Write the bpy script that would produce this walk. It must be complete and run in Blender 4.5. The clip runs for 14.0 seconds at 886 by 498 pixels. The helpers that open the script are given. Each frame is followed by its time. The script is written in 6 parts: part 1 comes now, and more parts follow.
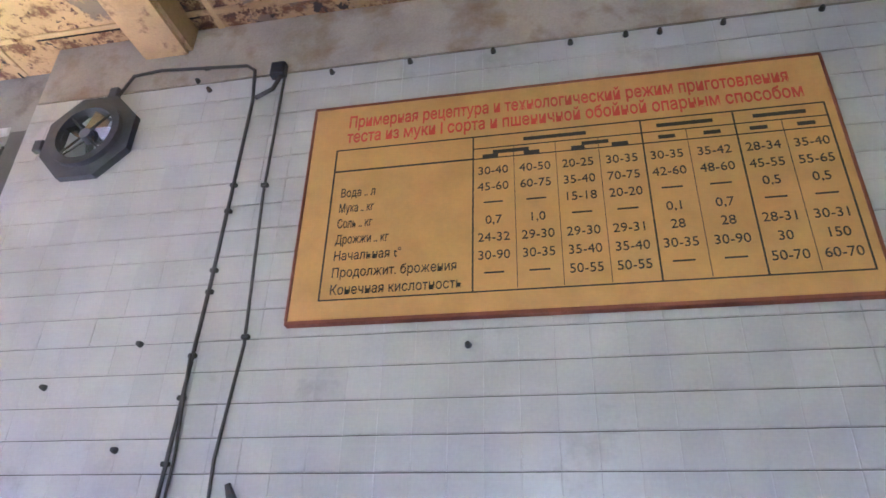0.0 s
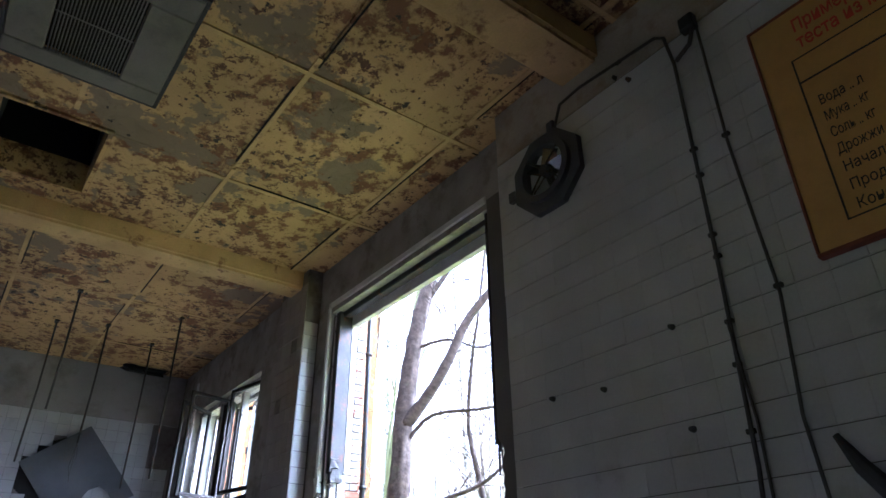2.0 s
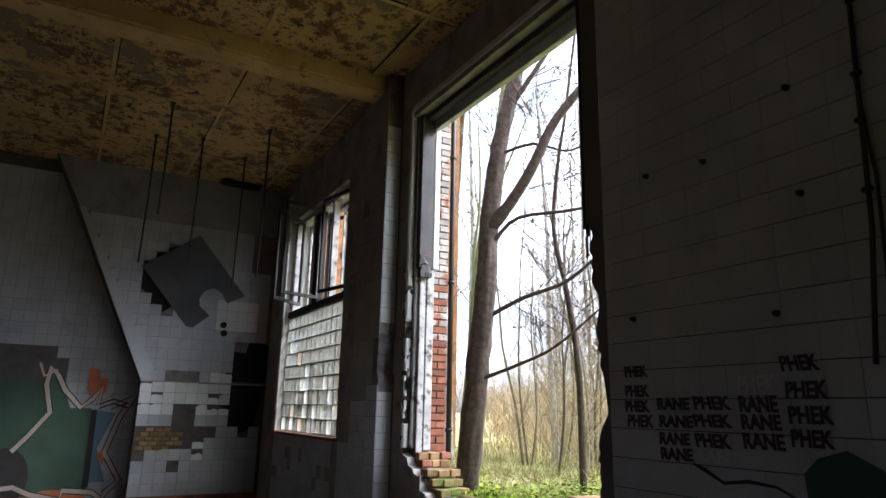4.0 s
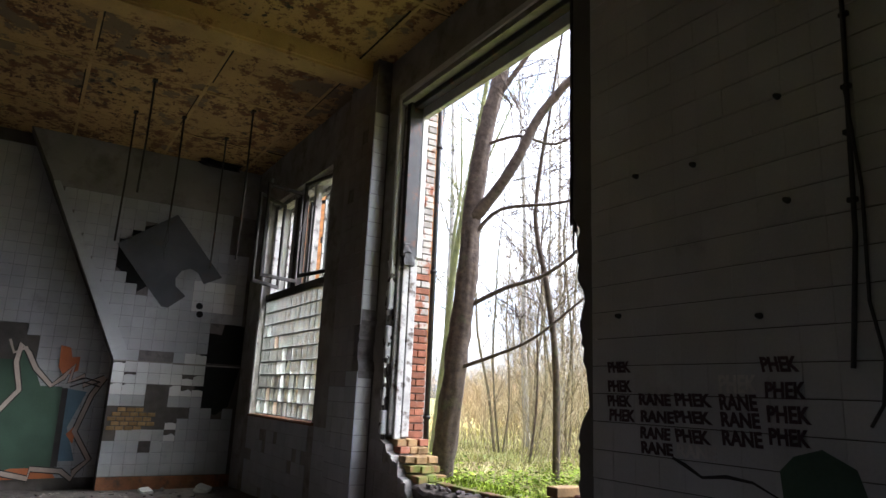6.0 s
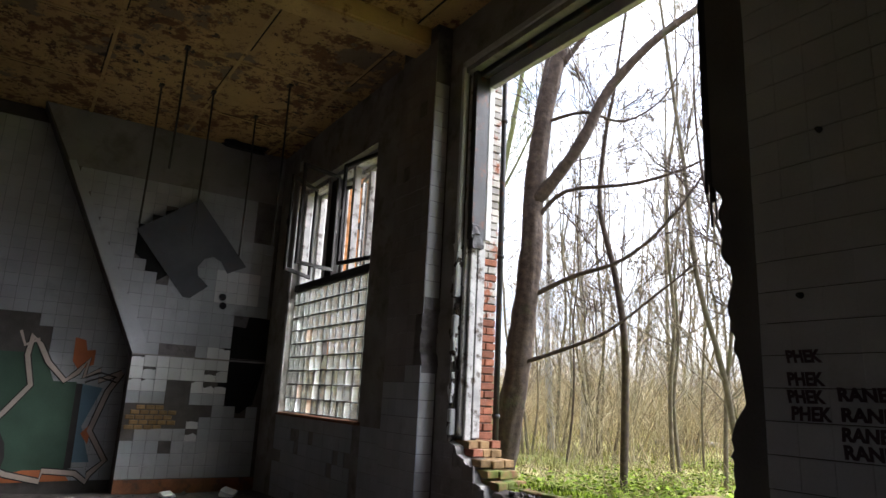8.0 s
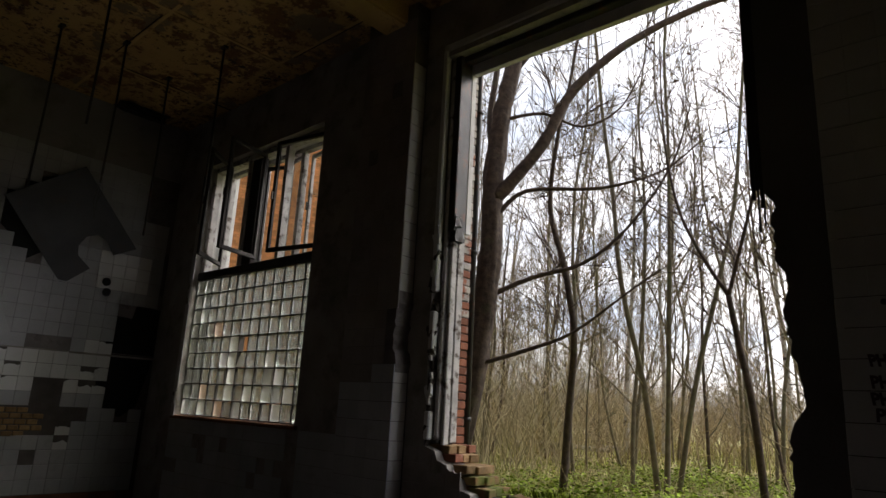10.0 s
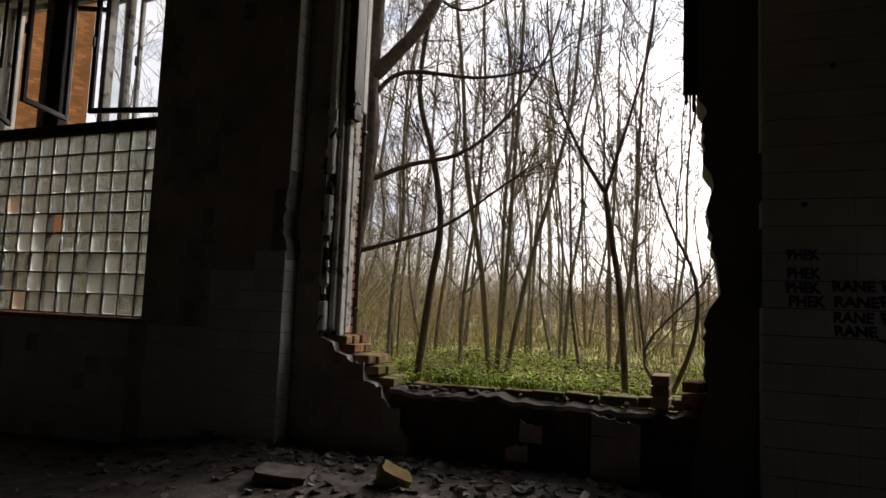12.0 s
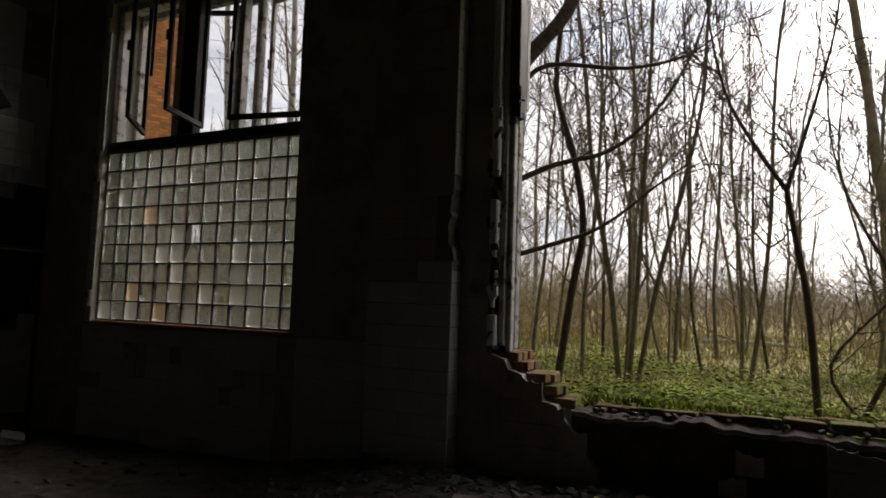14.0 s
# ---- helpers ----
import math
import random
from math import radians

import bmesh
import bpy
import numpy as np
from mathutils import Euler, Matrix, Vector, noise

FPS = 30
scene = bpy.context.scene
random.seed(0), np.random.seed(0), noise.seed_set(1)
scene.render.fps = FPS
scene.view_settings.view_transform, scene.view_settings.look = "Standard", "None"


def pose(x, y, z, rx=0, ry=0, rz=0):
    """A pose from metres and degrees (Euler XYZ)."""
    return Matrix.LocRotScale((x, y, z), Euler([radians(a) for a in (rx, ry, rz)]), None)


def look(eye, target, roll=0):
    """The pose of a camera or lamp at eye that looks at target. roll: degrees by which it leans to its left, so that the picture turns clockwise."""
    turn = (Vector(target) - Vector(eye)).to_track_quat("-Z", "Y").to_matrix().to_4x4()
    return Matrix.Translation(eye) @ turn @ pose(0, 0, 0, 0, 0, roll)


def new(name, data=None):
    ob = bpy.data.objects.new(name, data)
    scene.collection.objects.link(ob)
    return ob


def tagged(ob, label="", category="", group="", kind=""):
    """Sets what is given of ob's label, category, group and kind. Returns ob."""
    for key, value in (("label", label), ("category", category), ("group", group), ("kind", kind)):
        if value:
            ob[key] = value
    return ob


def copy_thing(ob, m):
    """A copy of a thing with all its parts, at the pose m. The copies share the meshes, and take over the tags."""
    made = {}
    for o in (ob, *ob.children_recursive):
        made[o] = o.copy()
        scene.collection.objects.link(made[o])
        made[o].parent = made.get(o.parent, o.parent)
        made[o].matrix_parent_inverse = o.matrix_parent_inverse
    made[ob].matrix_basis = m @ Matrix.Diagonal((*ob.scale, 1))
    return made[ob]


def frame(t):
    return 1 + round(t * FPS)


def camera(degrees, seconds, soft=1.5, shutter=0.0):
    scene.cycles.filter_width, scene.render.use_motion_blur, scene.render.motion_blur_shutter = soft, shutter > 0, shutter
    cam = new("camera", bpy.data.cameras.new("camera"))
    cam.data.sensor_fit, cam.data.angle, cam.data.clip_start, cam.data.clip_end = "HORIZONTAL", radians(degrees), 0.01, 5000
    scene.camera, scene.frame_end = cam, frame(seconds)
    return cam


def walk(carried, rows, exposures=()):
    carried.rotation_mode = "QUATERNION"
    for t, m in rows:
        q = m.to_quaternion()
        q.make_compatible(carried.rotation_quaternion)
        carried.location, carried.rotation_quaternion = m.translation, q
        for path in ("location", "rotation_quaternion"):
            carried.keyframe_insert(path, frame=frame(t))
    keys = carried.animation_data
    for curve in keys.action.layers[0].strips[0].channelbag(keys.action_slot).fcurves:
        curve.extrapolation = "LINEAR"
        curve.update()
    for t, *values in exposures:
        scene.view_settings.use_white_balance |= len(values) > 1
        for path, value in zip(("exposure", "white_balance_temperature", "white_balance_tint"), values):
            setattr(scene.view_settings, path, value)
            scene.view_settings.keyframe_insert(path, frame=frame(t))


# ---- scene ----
cam = camera(68.3, 14.0, shutter=0.1)
PATH = [
    (0, (-0.324, -0.282, 1.933), (-0.691, 1.444, 2.874), 1.7),
    (0.5, (-0.472, -0.369, 1.889), (-1.127, 1.273, 2.823), 0.8),
    (1, (-0.581, -0.395, 1.859), (-1.582, 1.068, 2.785), -0.3),
    (1.5, (-0.653, -0.331, 1.805), (-1.92, 0.889, 2.757), -0.6),
    (2, (-0.681, -0.332, 1.758), (-2.081, 0.723, 2.722), -0.6),
    (2.5, (-0.738, -0.32, 1.656), (-2.224, 0.696, 2.528), 0.2),
    (3, (-0.793, -0.29, 1.553), (-2.378, 0.751, 2.19), 1.3),
    (3.5, (-0.854, -0.253, 1.503), (-2.547, 0.691, 1.995), 1.4),
    (5.8, (-0.844, -0.287, 1.516), (-2.504, 0.736, 1.959), 2.1),
    (6, (-0.871, -0.365, 1.53), (-2.529, 0.664, 1.969), 2.5),
    (6.5, (-1.058, -0.55, 1.495), (-2.713, 0.481, 1.939), 2.5),
    (7, (-1.29, -0.588, 1.473), (-2.945, 0.444, 1.915), 2.5),
    (7.2, (-1.423, -0.603, 1.486), (-3.078, 0.431, 1.927), 2.6),
    (9.3, (-2.671, -1.163, 1.37), (-4.142, 0.104, 1.851), 3.7),
    (9.5, (-2.823, -1.337, 1.363), (-4.195, 0.033, 1.856), 3.8),
    (10, (-3.085, -1.424, 1.381), (-4.402, 0.004, 1.857), 3.0),
    (10.5, (-3.402, -1.587, 1.376), (-4.519, 0.001, 1.856), 2.8),
    (11, (-3.682, -1.807, 1.289), (-4.671, -0.123, 1.721), 2.3),
    (11.5, (-3.98, -1.733, 1.354), (-4.833, 0.064, 1.561), 2.0),
    (12, (-4.254, -1.778, 1.339), (-4.983, 0.076, 1.519), 2.3),
    (12.5, (-4.478, -1.819, 1.368), (-5.07, 0.083, 1.546), 2.2),
    (13, (-4.719, -1.746, 1.407), (-5.302, 0.161, 1.565), 2.1),
    (13.5, (-5.022, -1.788, 1.434), (-5.623, 0.114, 1.587), 2.1),
    (14, (-5.24, -1.755, 1.436), (-6.131, 0.029, 1.6), 1.9),
]
EXPO = [(0.0, 7.75, 4500, 33), (0.6, 7.6, 4400, 25), (1.0, 6.7, 4300, 22), (1.5, 5.2, 4300, 20), (2.0, 4.3, 4600, 18), (2.5, 3.9, 5000, 17), (3.0, 3.2, 5200, 15), (3.5, 2.65, 5500, 14), (6.5, 2.75, 5700, 14), (9.5, 1.45, 6200, 13), (10.5, 0.8, 6600, 14), (12.8, 0.7, 6700, 14), (14.0, 0.38, 6700, 14)]
walk(cam, [(t, look(eye, target, roll)) for t, eye, target, roll in PATH], EXPO)

# ---- light ----
world = bpy.data.worlds.new("overcast_sky")
scene.world = world
world.use_nodes = True
wn = world.node_tree.nodes
sky = wn.new("ShaderNodeTexSky")
sky.sky_type = "NISHITA"
sky.sun_disc = False
sky.sun_elevation = radians(38)
sky.sun_rotation = radians(20)
sky.air_density, sky.dust_density, sky.ozone_density = 1.0, 4.0, 0.5
cloud = wn.new("ShaderNodeHueSaturation")
cloud.inputs["Saturation"].default_value = 0.22
world.node_tree.links.new(sky.outputs[0], cloud.inputs["Color"])
# broken cloud: white with blue-grey thinner parts over the whole sky
sky_co, sky_map, sky_noise, sky_ramp, sky_mix = wn.new("ShaderNodeTexCoord"), wn.new("ShaderNodeMapping"), wn.new("ShaderNodeTexNoise"), wn.new("ShaderNodeValToRGB"), wn.new("ShaderNodeMix")
sky_map.inputs["Scale"].default_value = (2.2, 2.2, 7.0)
sky_noise.inputs["Scale"].default_value, sky_noise.inputs["Detail"].default_value, sky_noise.inputs["Roughness"].default_value = 1.6, 7.0, 0.55
sky_ramp.color_ramp.elements[0].position, sky_ramp.color_ramp.elements[1].position = 0.38, 0.53
sky_ramp.color_ramp.elements[0].color, sky_ramp.color_ramp.elements[1].color = (0.60, 0.655, 0.74, 1), (1, 0.995, 0.985, 1)
sky_mix.data_type, sky_mix.blend_type = "RGBA", "MULTIPLY"
sky_mix.inputs[0].default_value = 1.0
for a, b in ((sky_co.outputs["Generated"], sky_map.inputs[0]), (sky_map.outputs[0], sky_noise.inputs["Vector"]), (sky_noise.outputs[0], sky_ramp.inputs[0]), (cloud.outputs[0], sky_mix.inputs[6]), (sky_ramp.outputs[0], sky_mix.inputs[7])):
    world.node_tree.links.new(a, b)
world.node_tree.links.new(sky_mix.outputs[2], wn["Background"].inputs[0])
wn["Background"].inputs[1].default_value = 0.15
sun_data = bpy.data.lights.new("sun", "SUN")
sun_data.energy, sun_data.angle, sun_data.color = 1.4, radians(15), (1.0, 0.96, 0.9)
sun = new("sun", sun_data)
sun.rotation_euler = (radians(52), 0, radians(160))


# ---- materials ----
def mat(name, col, rough=0.7, metal=0.0, var=0.25, scale=6.0, bump=0.3, fine=60.0, spec=0.4, dirt=None, rand=0.0):
    """A plain surface with blotches at two scales, relief and, where given, stains of a second colour."""
    m = bpy.data.materials.new(name)
    m.use_nodes = True
    n, l = m.node_tree.nodes, m.node_tree.links
    b = n["Principled BSDF"]
    b.inputs["Roughness"].default_value, b.inputs["Metallic"].default_value = rough, metal
    b.inputs["Specular IOR Level"].default_value = spec
    geo = n.new("ShaderNodeNewGeometry")
    n1, n2 = n.new("ShaderNodeTexNoise"), n.new("ShaderNodeTexNoise")
    for k, s, d in ((n1, scale, 6), (n2, fine, 3)):
        k.inputs["Scale"].default_value, k.inputs["Detail"].default_value = s, d
        l.new(geo.outputs["Position"], k.inputs["Vector"])
    mix = n.new("ShaderNodeMath")
    mix.operation = "MULTIPLY_ADD"
    l.new(n2.outputs[0], mix.inputs[0])
    mix.inputs[1].default_value = 0.35
    l.new(n1.outputs[0], mix.inputs[2])
    ramp = n.new("ShaderNodeValToRGB")
    e = ramp.color_ramp.elements
    dark = [c * (1 - var) for c in col]
    light = [min(1, c * (1 + var * 0.6)) for c in col]
    e[0].position, e[1].position = 0.45, 0.9
    e[0].color, e[1].color = (*dark, 1), (*light, 1)
    l.new(mix.outputs[0], ramp.inputs[0])
    out = ramp.outputs[0]
    if rand:
        info = n.new("ShaderNodeObjectInfo")
        add = n.new("ShaderNodeMath")
        add.operation = "ADD"
        l.new(info.outputs["Random"], add.inputs[0])
        l.new(geo.outputs["Random Per Island"], add.inputs[1])
        fr = n.new("ShaderNodeMath")
        fr.operation = "FRACT"
        l.new(add.outputs[0], fr.inputs[0])
        mr = n.new("ShaderNodeMapRange")
        mr.inputs[3].default_value, mr.inputs[4].default_value = 1 - rand, 1 + rand * 0.6
        l.new(fr.outputs[0], mr.inputs[0])
        sc = n.new("ShaderNodeVectorMath")
        sc.operation = "SCALE"
        l.new(out, sc.inputs[0])
        l.new(mr.outputs[0], sc.inputs[3])
        out = sc.outputs[0]
    if dirt:
        dcol, dscale, lo, hi = dirt
        n3 = n.new("ShaderNodeTexNoise")
        n3.inputs["Scale"].default_value, n3.inputs["Detail"].default_value = dscale, 9
        n3.inputs["Roughness"].default_value = 0.65
        l.new(geo.outputs["Position"], n3.inputs["Vector"])
        r3 = n.new("ShaderNodeValToRGB")
        r3.color_ramp.elements[0].position, r3.color_ramp.elements[1].position = lo, hi
        l.new(n3.outputs[0], r3.inputs[0])
        mx = n.new("ShaderNodeMix")
        mx.data_type = "RGBA"
        l.new(r3.outputs[0], mx.inputs[0])
        l.new(out, mx.inputs[6])
        mx.inputs[7].default_value = (*dcol, 1)
        out = mx.outputs[2]
    l.new(out, b.inputs["Base Color"])
    if bump:
        bp = n.new("ShaderNodeBump")
        bp.inputs["Strength"].default_value, bp.inputs["Distance"].default_value = bump, 0.01
        l.new(mix.outputs[0], bp.inputs["Height"])
        l.new(bp.outputs[0], b.inputs["Normal"])
    return m


TILE = mat("glazed_tile", (0.50, 0.485, 0.47), 0.3, var=0.14, scale=2.0, bump=0.05, spec=0.4, rand=0.05, dirt=((0.16, 0.13, 0.11), 2.2, 0.60, 0.95))
TILE_CLEAN = mat("clean_white_tile", (0.68, 0.68, 0.66), 0.2, var=0.08, scale=3.0, bump=0.04, spec=0.5, rand=0.08, dirt=((0.25, 0.22, 0.2), 6.0, 0.62, 0.8))
TILE_GREY = mat("dulled_tile", (0.40, 0.405, 0.42), 0.35, var=0.15, scale=2.0, bump=0.05, spec=0.4, rand=0.08, dirt=((0.14, 0.13, 0.12), 2.0, 0.58, 0.9))
TILE_BROWN = mat("grimy_tile", (0.27, 0.24, 0.22), 0.35, var=0.2, scale=2.0, bump=0.05, spec=0.4, rand=0.1, dirt=((0.09, 0.07, 0.06), 1.6, 0.48, 0.8))
GROUT = mat("grout_mortar", (0.10, 0.09, 0.08), 0.9, bump=0.6)
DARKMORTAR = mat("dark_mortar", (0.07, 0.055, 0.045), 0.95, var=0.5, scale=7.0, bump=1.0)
PLASTER = mat("plaster", (0.30, 0.28, 0.25), 0.9, var=0.3, scale=2.5, bump=0.5, dirt=((0.12, 0.10, 0.08), 4.0, 0.5, 0.75))
WALLTOP = mat("stained_plaster", (0.42, 0.36, 0.29), 0.9, var=0.25, scale=2.5, bump=0.3, dirt=((0.25, 0.17, 0.1), 3.0, 0.5, 0.7))
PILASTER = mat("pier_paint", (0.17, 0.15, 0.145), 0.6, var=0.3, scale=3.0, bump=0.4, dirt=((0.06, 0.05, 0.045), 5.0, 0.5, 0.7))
GREYPAINT = mat("grey_wall_paint", (0.27, 0.26, 0.25), 0.8, var=0.2, scale=1.5, bump=0.2, dirt=((0.12, 0.1, 0.09), 2.0, 0.52, 0.8))
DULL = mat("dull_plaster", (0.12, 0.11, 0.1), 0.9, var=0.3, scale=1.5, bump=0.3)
# near black: bare adhesive, and the painted dark of holes, joints and shaft
DEEPBLACK = mat("deep_black", (0.012, 0.012, 0.012), 0.95, bump=0.2)
PLINTH = mat("plinth_paint", (0.24, 0.10, 0.045), 0.8, var=0.4, scale=4.0, bump=0.5, dirt=((0.07, 0.05, 0.04), 5.0, 0.5, 0.7))


def ceiling_paint():
    """Yellow distemper that flakes off in patches over brown, damp and grey ground."""
    m = mat("ceiling_paint", (0.54, 0.345, 0.145), 0.9, var=0.22, scale=1.2, bump=0.0)
    n, l = m.node_tree.nodes, m.node_tree.links
    b = n["Principled BSDF"]
    base = b.inputs["Base Color"].links[0].from_socket
    geo = next(k for k in n if k.bl_idname == "ShaderNodeNewGeometry")
    height = None
    for scale, detail, rough, lo, hi, col, gate in ((5.5, 12, 0.72, 0.505, 0.58, (0.19, 0.09, 0.042), 1.1), (13.0, 9, 0.7, 0.56, 0.61, (0.12, 0.06, 0.035), 0.9), (1.6, 11, 0.66, 0.575, 0.605, (0.23, 0.165, 0.105), 0.5), (9.0, 8, 0.6, 0.65, 0.67, (0.06, 0.045, 0.035), 0.7)):
        k, big, r, g = n.new("ShaderNodeTexNoise"), n.new("ShaderNodeTexNoise"), n.new("ShaderNodeValToRGB"), n.new("ShaderNodeMath")
        k.inputs["Scale"].default_value, k.inputs["Detail"].default_value, k.inputs["Roughness"].default_value = scale, detail, rough
        big.inputs["Scale"].default_value = gate
        off = n.new("ShaderNodeVectorMath")
        off.operation = "ADD"
        off.inputs[1].default_value = (scale, scale * 2, 0)
        l.new(geo.outputs["Position"], off.inputs[0])
        l.new(off.outputs[0], k.inputs["Vector"]), l.new(off.outputs[0], big.inputs["Vector"])
        g.operation = "MULTIPLY_ADD"
        l.new(big.outputs[0], g.inputs[0])
        g.inputs[1].default_value = 0.35
        l.new(k.outputs[0], g.inputs[2])
        sub = n.new("ShaderNodeMath")
        sub.operation = "SUBTRACT"
        l.new(g.outputs[0], sub.inputs[0])
        sub.inputs[1].default_value = 0.175
        r.color_ramp.elements[0].position, r.color_ramp.elements[1].position = lo, hi
        l.new(sub.outputs[0], r.inputs[0])
        mx = n.new("ShaderNodeMix")
        mx.data_type = "RGBA"
        l.new(r.outputs[0], mx.inputs[0])
        l.new(base, mx.inputs[6])
        mx.inputs[7].default_value = (*col, 1)
        base = mx.outputs[2]
        if height is None:
            height = r.outputs[0]
    l.new(base, b.inputs["Base Color"])
    bp = n.new("ShaderNodeBump")
    bp.invert = True
    bp.inputs["Strength"].default_value, bp.inputs["Distance"].default_value = 0.7, 0.008
    l.new(height, bp.inputs["Height"])
    l.new(bp.outputs[0], b.inputs["Normal"])
    return m


def glass(name, col, rough, bump=0.0, scale=30.0, trans=1.0):
    m = bpy.data.materials.new(name)
    m.use_nodes = True
    n, l = m.node_tree.nodes, m.node_tree.links
    b = n["Principled BSDF"]
    b.inputs["Base Color"].default_value = (*col, 1)
    b.inputs["Roughness"].default_value, b.inputs["Transmission Weight"].default_value, b.inputs["IOR"].default_value = rough, trans, 1.45
    if bump:
        co, k, bp = n.new("ShaderNodeNewGeometry"), n.new("ShaderNodeTexNoise"), n.new("ShaderNodeBump")
        k.inputs["Scale"].default_value, k.inputs["Distortion"].default_value = scale, 1.5
        l.new(co.outputs["Position"], k.inputs["Vector"])
        bp.inputs["Strength"].default_value, bp.inputs["Distance"].default_value = bump, 0.02
        l.new(k.outputs[0], bp.inputs["Height"])
        l.new(bp.outputs[0], b.inputs["Normal"])
    return m


CEIL = ceiling_paint()
CEILSTRIP = mat("ceiling_strip", (0.56, 0.37, 0.16), 0.9, var=0.25, scale=3.0, bump=0.2, dirt=((0.2, 0.1, 0.05), 6.0, 0.56, 0.68))
BRICK = mat("brick", (0.27, 0.10, 0.055), 0.9, var=0.35, scale=9.0, bump=0.6, rand=0.35, dirt=((0.42, 0.38, 0.33), 5.0, 0.6, 0.8))
LIMEBRICK = mat("limewashed_brick", (0.46, 0.42, 0.37), 0.9, var=0.3, scale=9.0, bump=0.6, rand=0.3, dirt=((0.30, 0.11, 0.06), 7.0, 0.52, 0.62))
YELLOWBRICK = mat("yellow_brick", (0.30, 0.19, 0.085), 0.9, var=0.4, scale=9.0, bump=0.6, rand=0.3)
FARBRICK = mat("orange_brick", (0.62, 0.27, 0.10), 0.9, var=0.3, scale=3.0, bump=0.2, rand=0.3)
MOSSBRICK = mat("mossy_brick", (0.25, 0.13, 0.06), 0.95, var=0.4, scale=9.0, bump=0.8, rand=0.3, dirt=((0.13, 0.16, 0.03), 4.0, 0.42, 0.58))
WOOD = mat("old_white_paint", (0.50, 0.48, 0.45), 0.7, var=0.3, scale=5.0, bump=0.4, dirt=((0.1, 0.075, 0.055), 9.0, 0.52, 0.64))
# near-black wood: rotten pieces, also the backlit shade of sashes and centre post
ROTTEN_BACKLIT_WOOD = mat("rotten_and_backlit_wood", (0.035, 0.03, 0.027), 0.85, bump=0.5)
RUBBLE = mat("rubble_floor", (0.085, 0.07, 0.06), 0.95, var=0.6, scale=9.0, bump=1.0)
SHARD = mat("rubble_shards", (0.15, 0.13, 0.115), 0.9, var=0.4, scale=9.0, bump=0.6, rand=0.8)
SIGN = mat("sign_board", (0.56, 0.31, 0.085), 0.6, var=0.12, bump=0.1, dirt=((0.35, 0.2, 0.06), 3.0, 0.55, 0.9))
SIGNEDGE = mat("sign_edge", (0.22, 0.07, 0.04), 0.8)
RED = mat("red_lettering", (0.55, 0.07, 0.04), 0.7, bump=0.0)
BLACKPAINT = mat("black_lettering", (0.035, 0.03, 0.028), 0.7, bump=0.0)
MAROON = mat("marker_ink", (0.06, 0.028, 0.035), 0.6, bump=0.0)
PALEINK = mat("pale_ink", (0.62, 0.58, 0.54), 0.6, bump=0.0)
GREENPAINT = mat("green_paint", (0.055, 0.10, 0.065), 0.6, var=0.25, scale=2.0, bump=0.1)
CREAMPAINT = mat("cream_paint", (0.50, 0.40, 0.34), 0.6, var=0.2, scale=4.0, bump=0.1)
BLUEPAINT = mat("blue_paint", (0.12, 0.2, 0.26), 0.6, var=0.2, scale=3.0, bump=0.1)
ORANGEPAINT = mat("orange_paint", (0.50, 0.15, 0.05), 0.6, var=0.2, scale=4.0, bump=0.1)
METAL = mat("dark_metal", (0.05, 0.048, 0.046), 0.55, 0.5, dirt=((0.12, 0.05, 0.025), 9.0, 0.55, 0.7))
ZINC = mat("zinc_sheet", (0.085, 0.088, 0.095), 0.5, 0.15, var=0.25, scale=2.5, bump=0.1, dirt=((0.09, 0.07, 0.06), 4.0, 0.55, 0.8))
LAMPGREY = mat("grey_enamel", (0.075, 0.075, 0.08), 0.6, var=0.3, bump=0.2)
VENTGREY = mat("grey_vent_paint", (0.17, 0.15, 0.125), 0.7, var=0.2, scale=3.0, bump=0.2, dirt=((0.1, 0.09, 0.08), 5.0, 0.55, 0.8))
CHROME = mat("dull_reflector", (0.6, 0.6, 0.6), 0.25, 1.0, bump=0.1)
CABLE = mat("black_cable", (0.06, 0.053, 0.052), 0.6, bump=0.0)
BARK = mat("bark", (0.085, 0.06, 0.045), 0.95, var=0.5, scale=14.0, bump=1.0, dirt=((0.09, 0.10, 0.05), 3.0, 0.55, 0.75))
TWIG = mat("bare_wood", (0.235, 0.19, 0.125), 0.95, var=0.4, scale=8.0, bump=0.4, rand=0.35)
MOSSBARK = mat("mossy_bark", (0.20, 0.21, 0.09), 0.95, var=0.4, scale=8.0, bump=0.7, dirt=((0.14, 0.11, 0.08), 4.0, 0.5, 0.7))
YOUNGBARK = mat("young_bark", (0.19, 0.155, 0.10), 0.9, var=0.4, scale=10.0, bump=0.6, rand=0.3, dirt=((0.12, 0.13, 0.06), 2.5, 0.5, 0.75))
BIRCH = mat("birch_bark", (0.42, 0.39, 0.35), 0.8, var=0.3, scale=7.0, bump=0.3, dirt=((0.06, 0.05, 0.045), 6.0, 0.56, 0.62))
SOIL = mat("forest_floor", (0.44, 0.36, 0.15), 0.95, var=0.5, scale=1.6, bump=0.8, dirt=((0.22, 0.26, 0.06), 0.7, 0.42, 0.6))
LEAF = mat("ivy_leaf", (0.25, 0.34, 0.03), 0.75, var=0.6, scale=3.0, bump=0.0, spec=0.12, rand=0.7)
GRASS = mat("grass", (0.42, 0.40, 0.13), 0.8, var=0.4, scale=1.0, bump=0.0, rand=0.5)
DEADLEAF = mat("dry_seeds", (0.09, 0.06, 0.035), 0.9, bump=0.0, rand=0.4)
BRUSH = mat("dry_brush", (0.36, 0.28, 0.16), 0.95, var=0.4, scale=2.0, bump=0.0, rand=0.5)
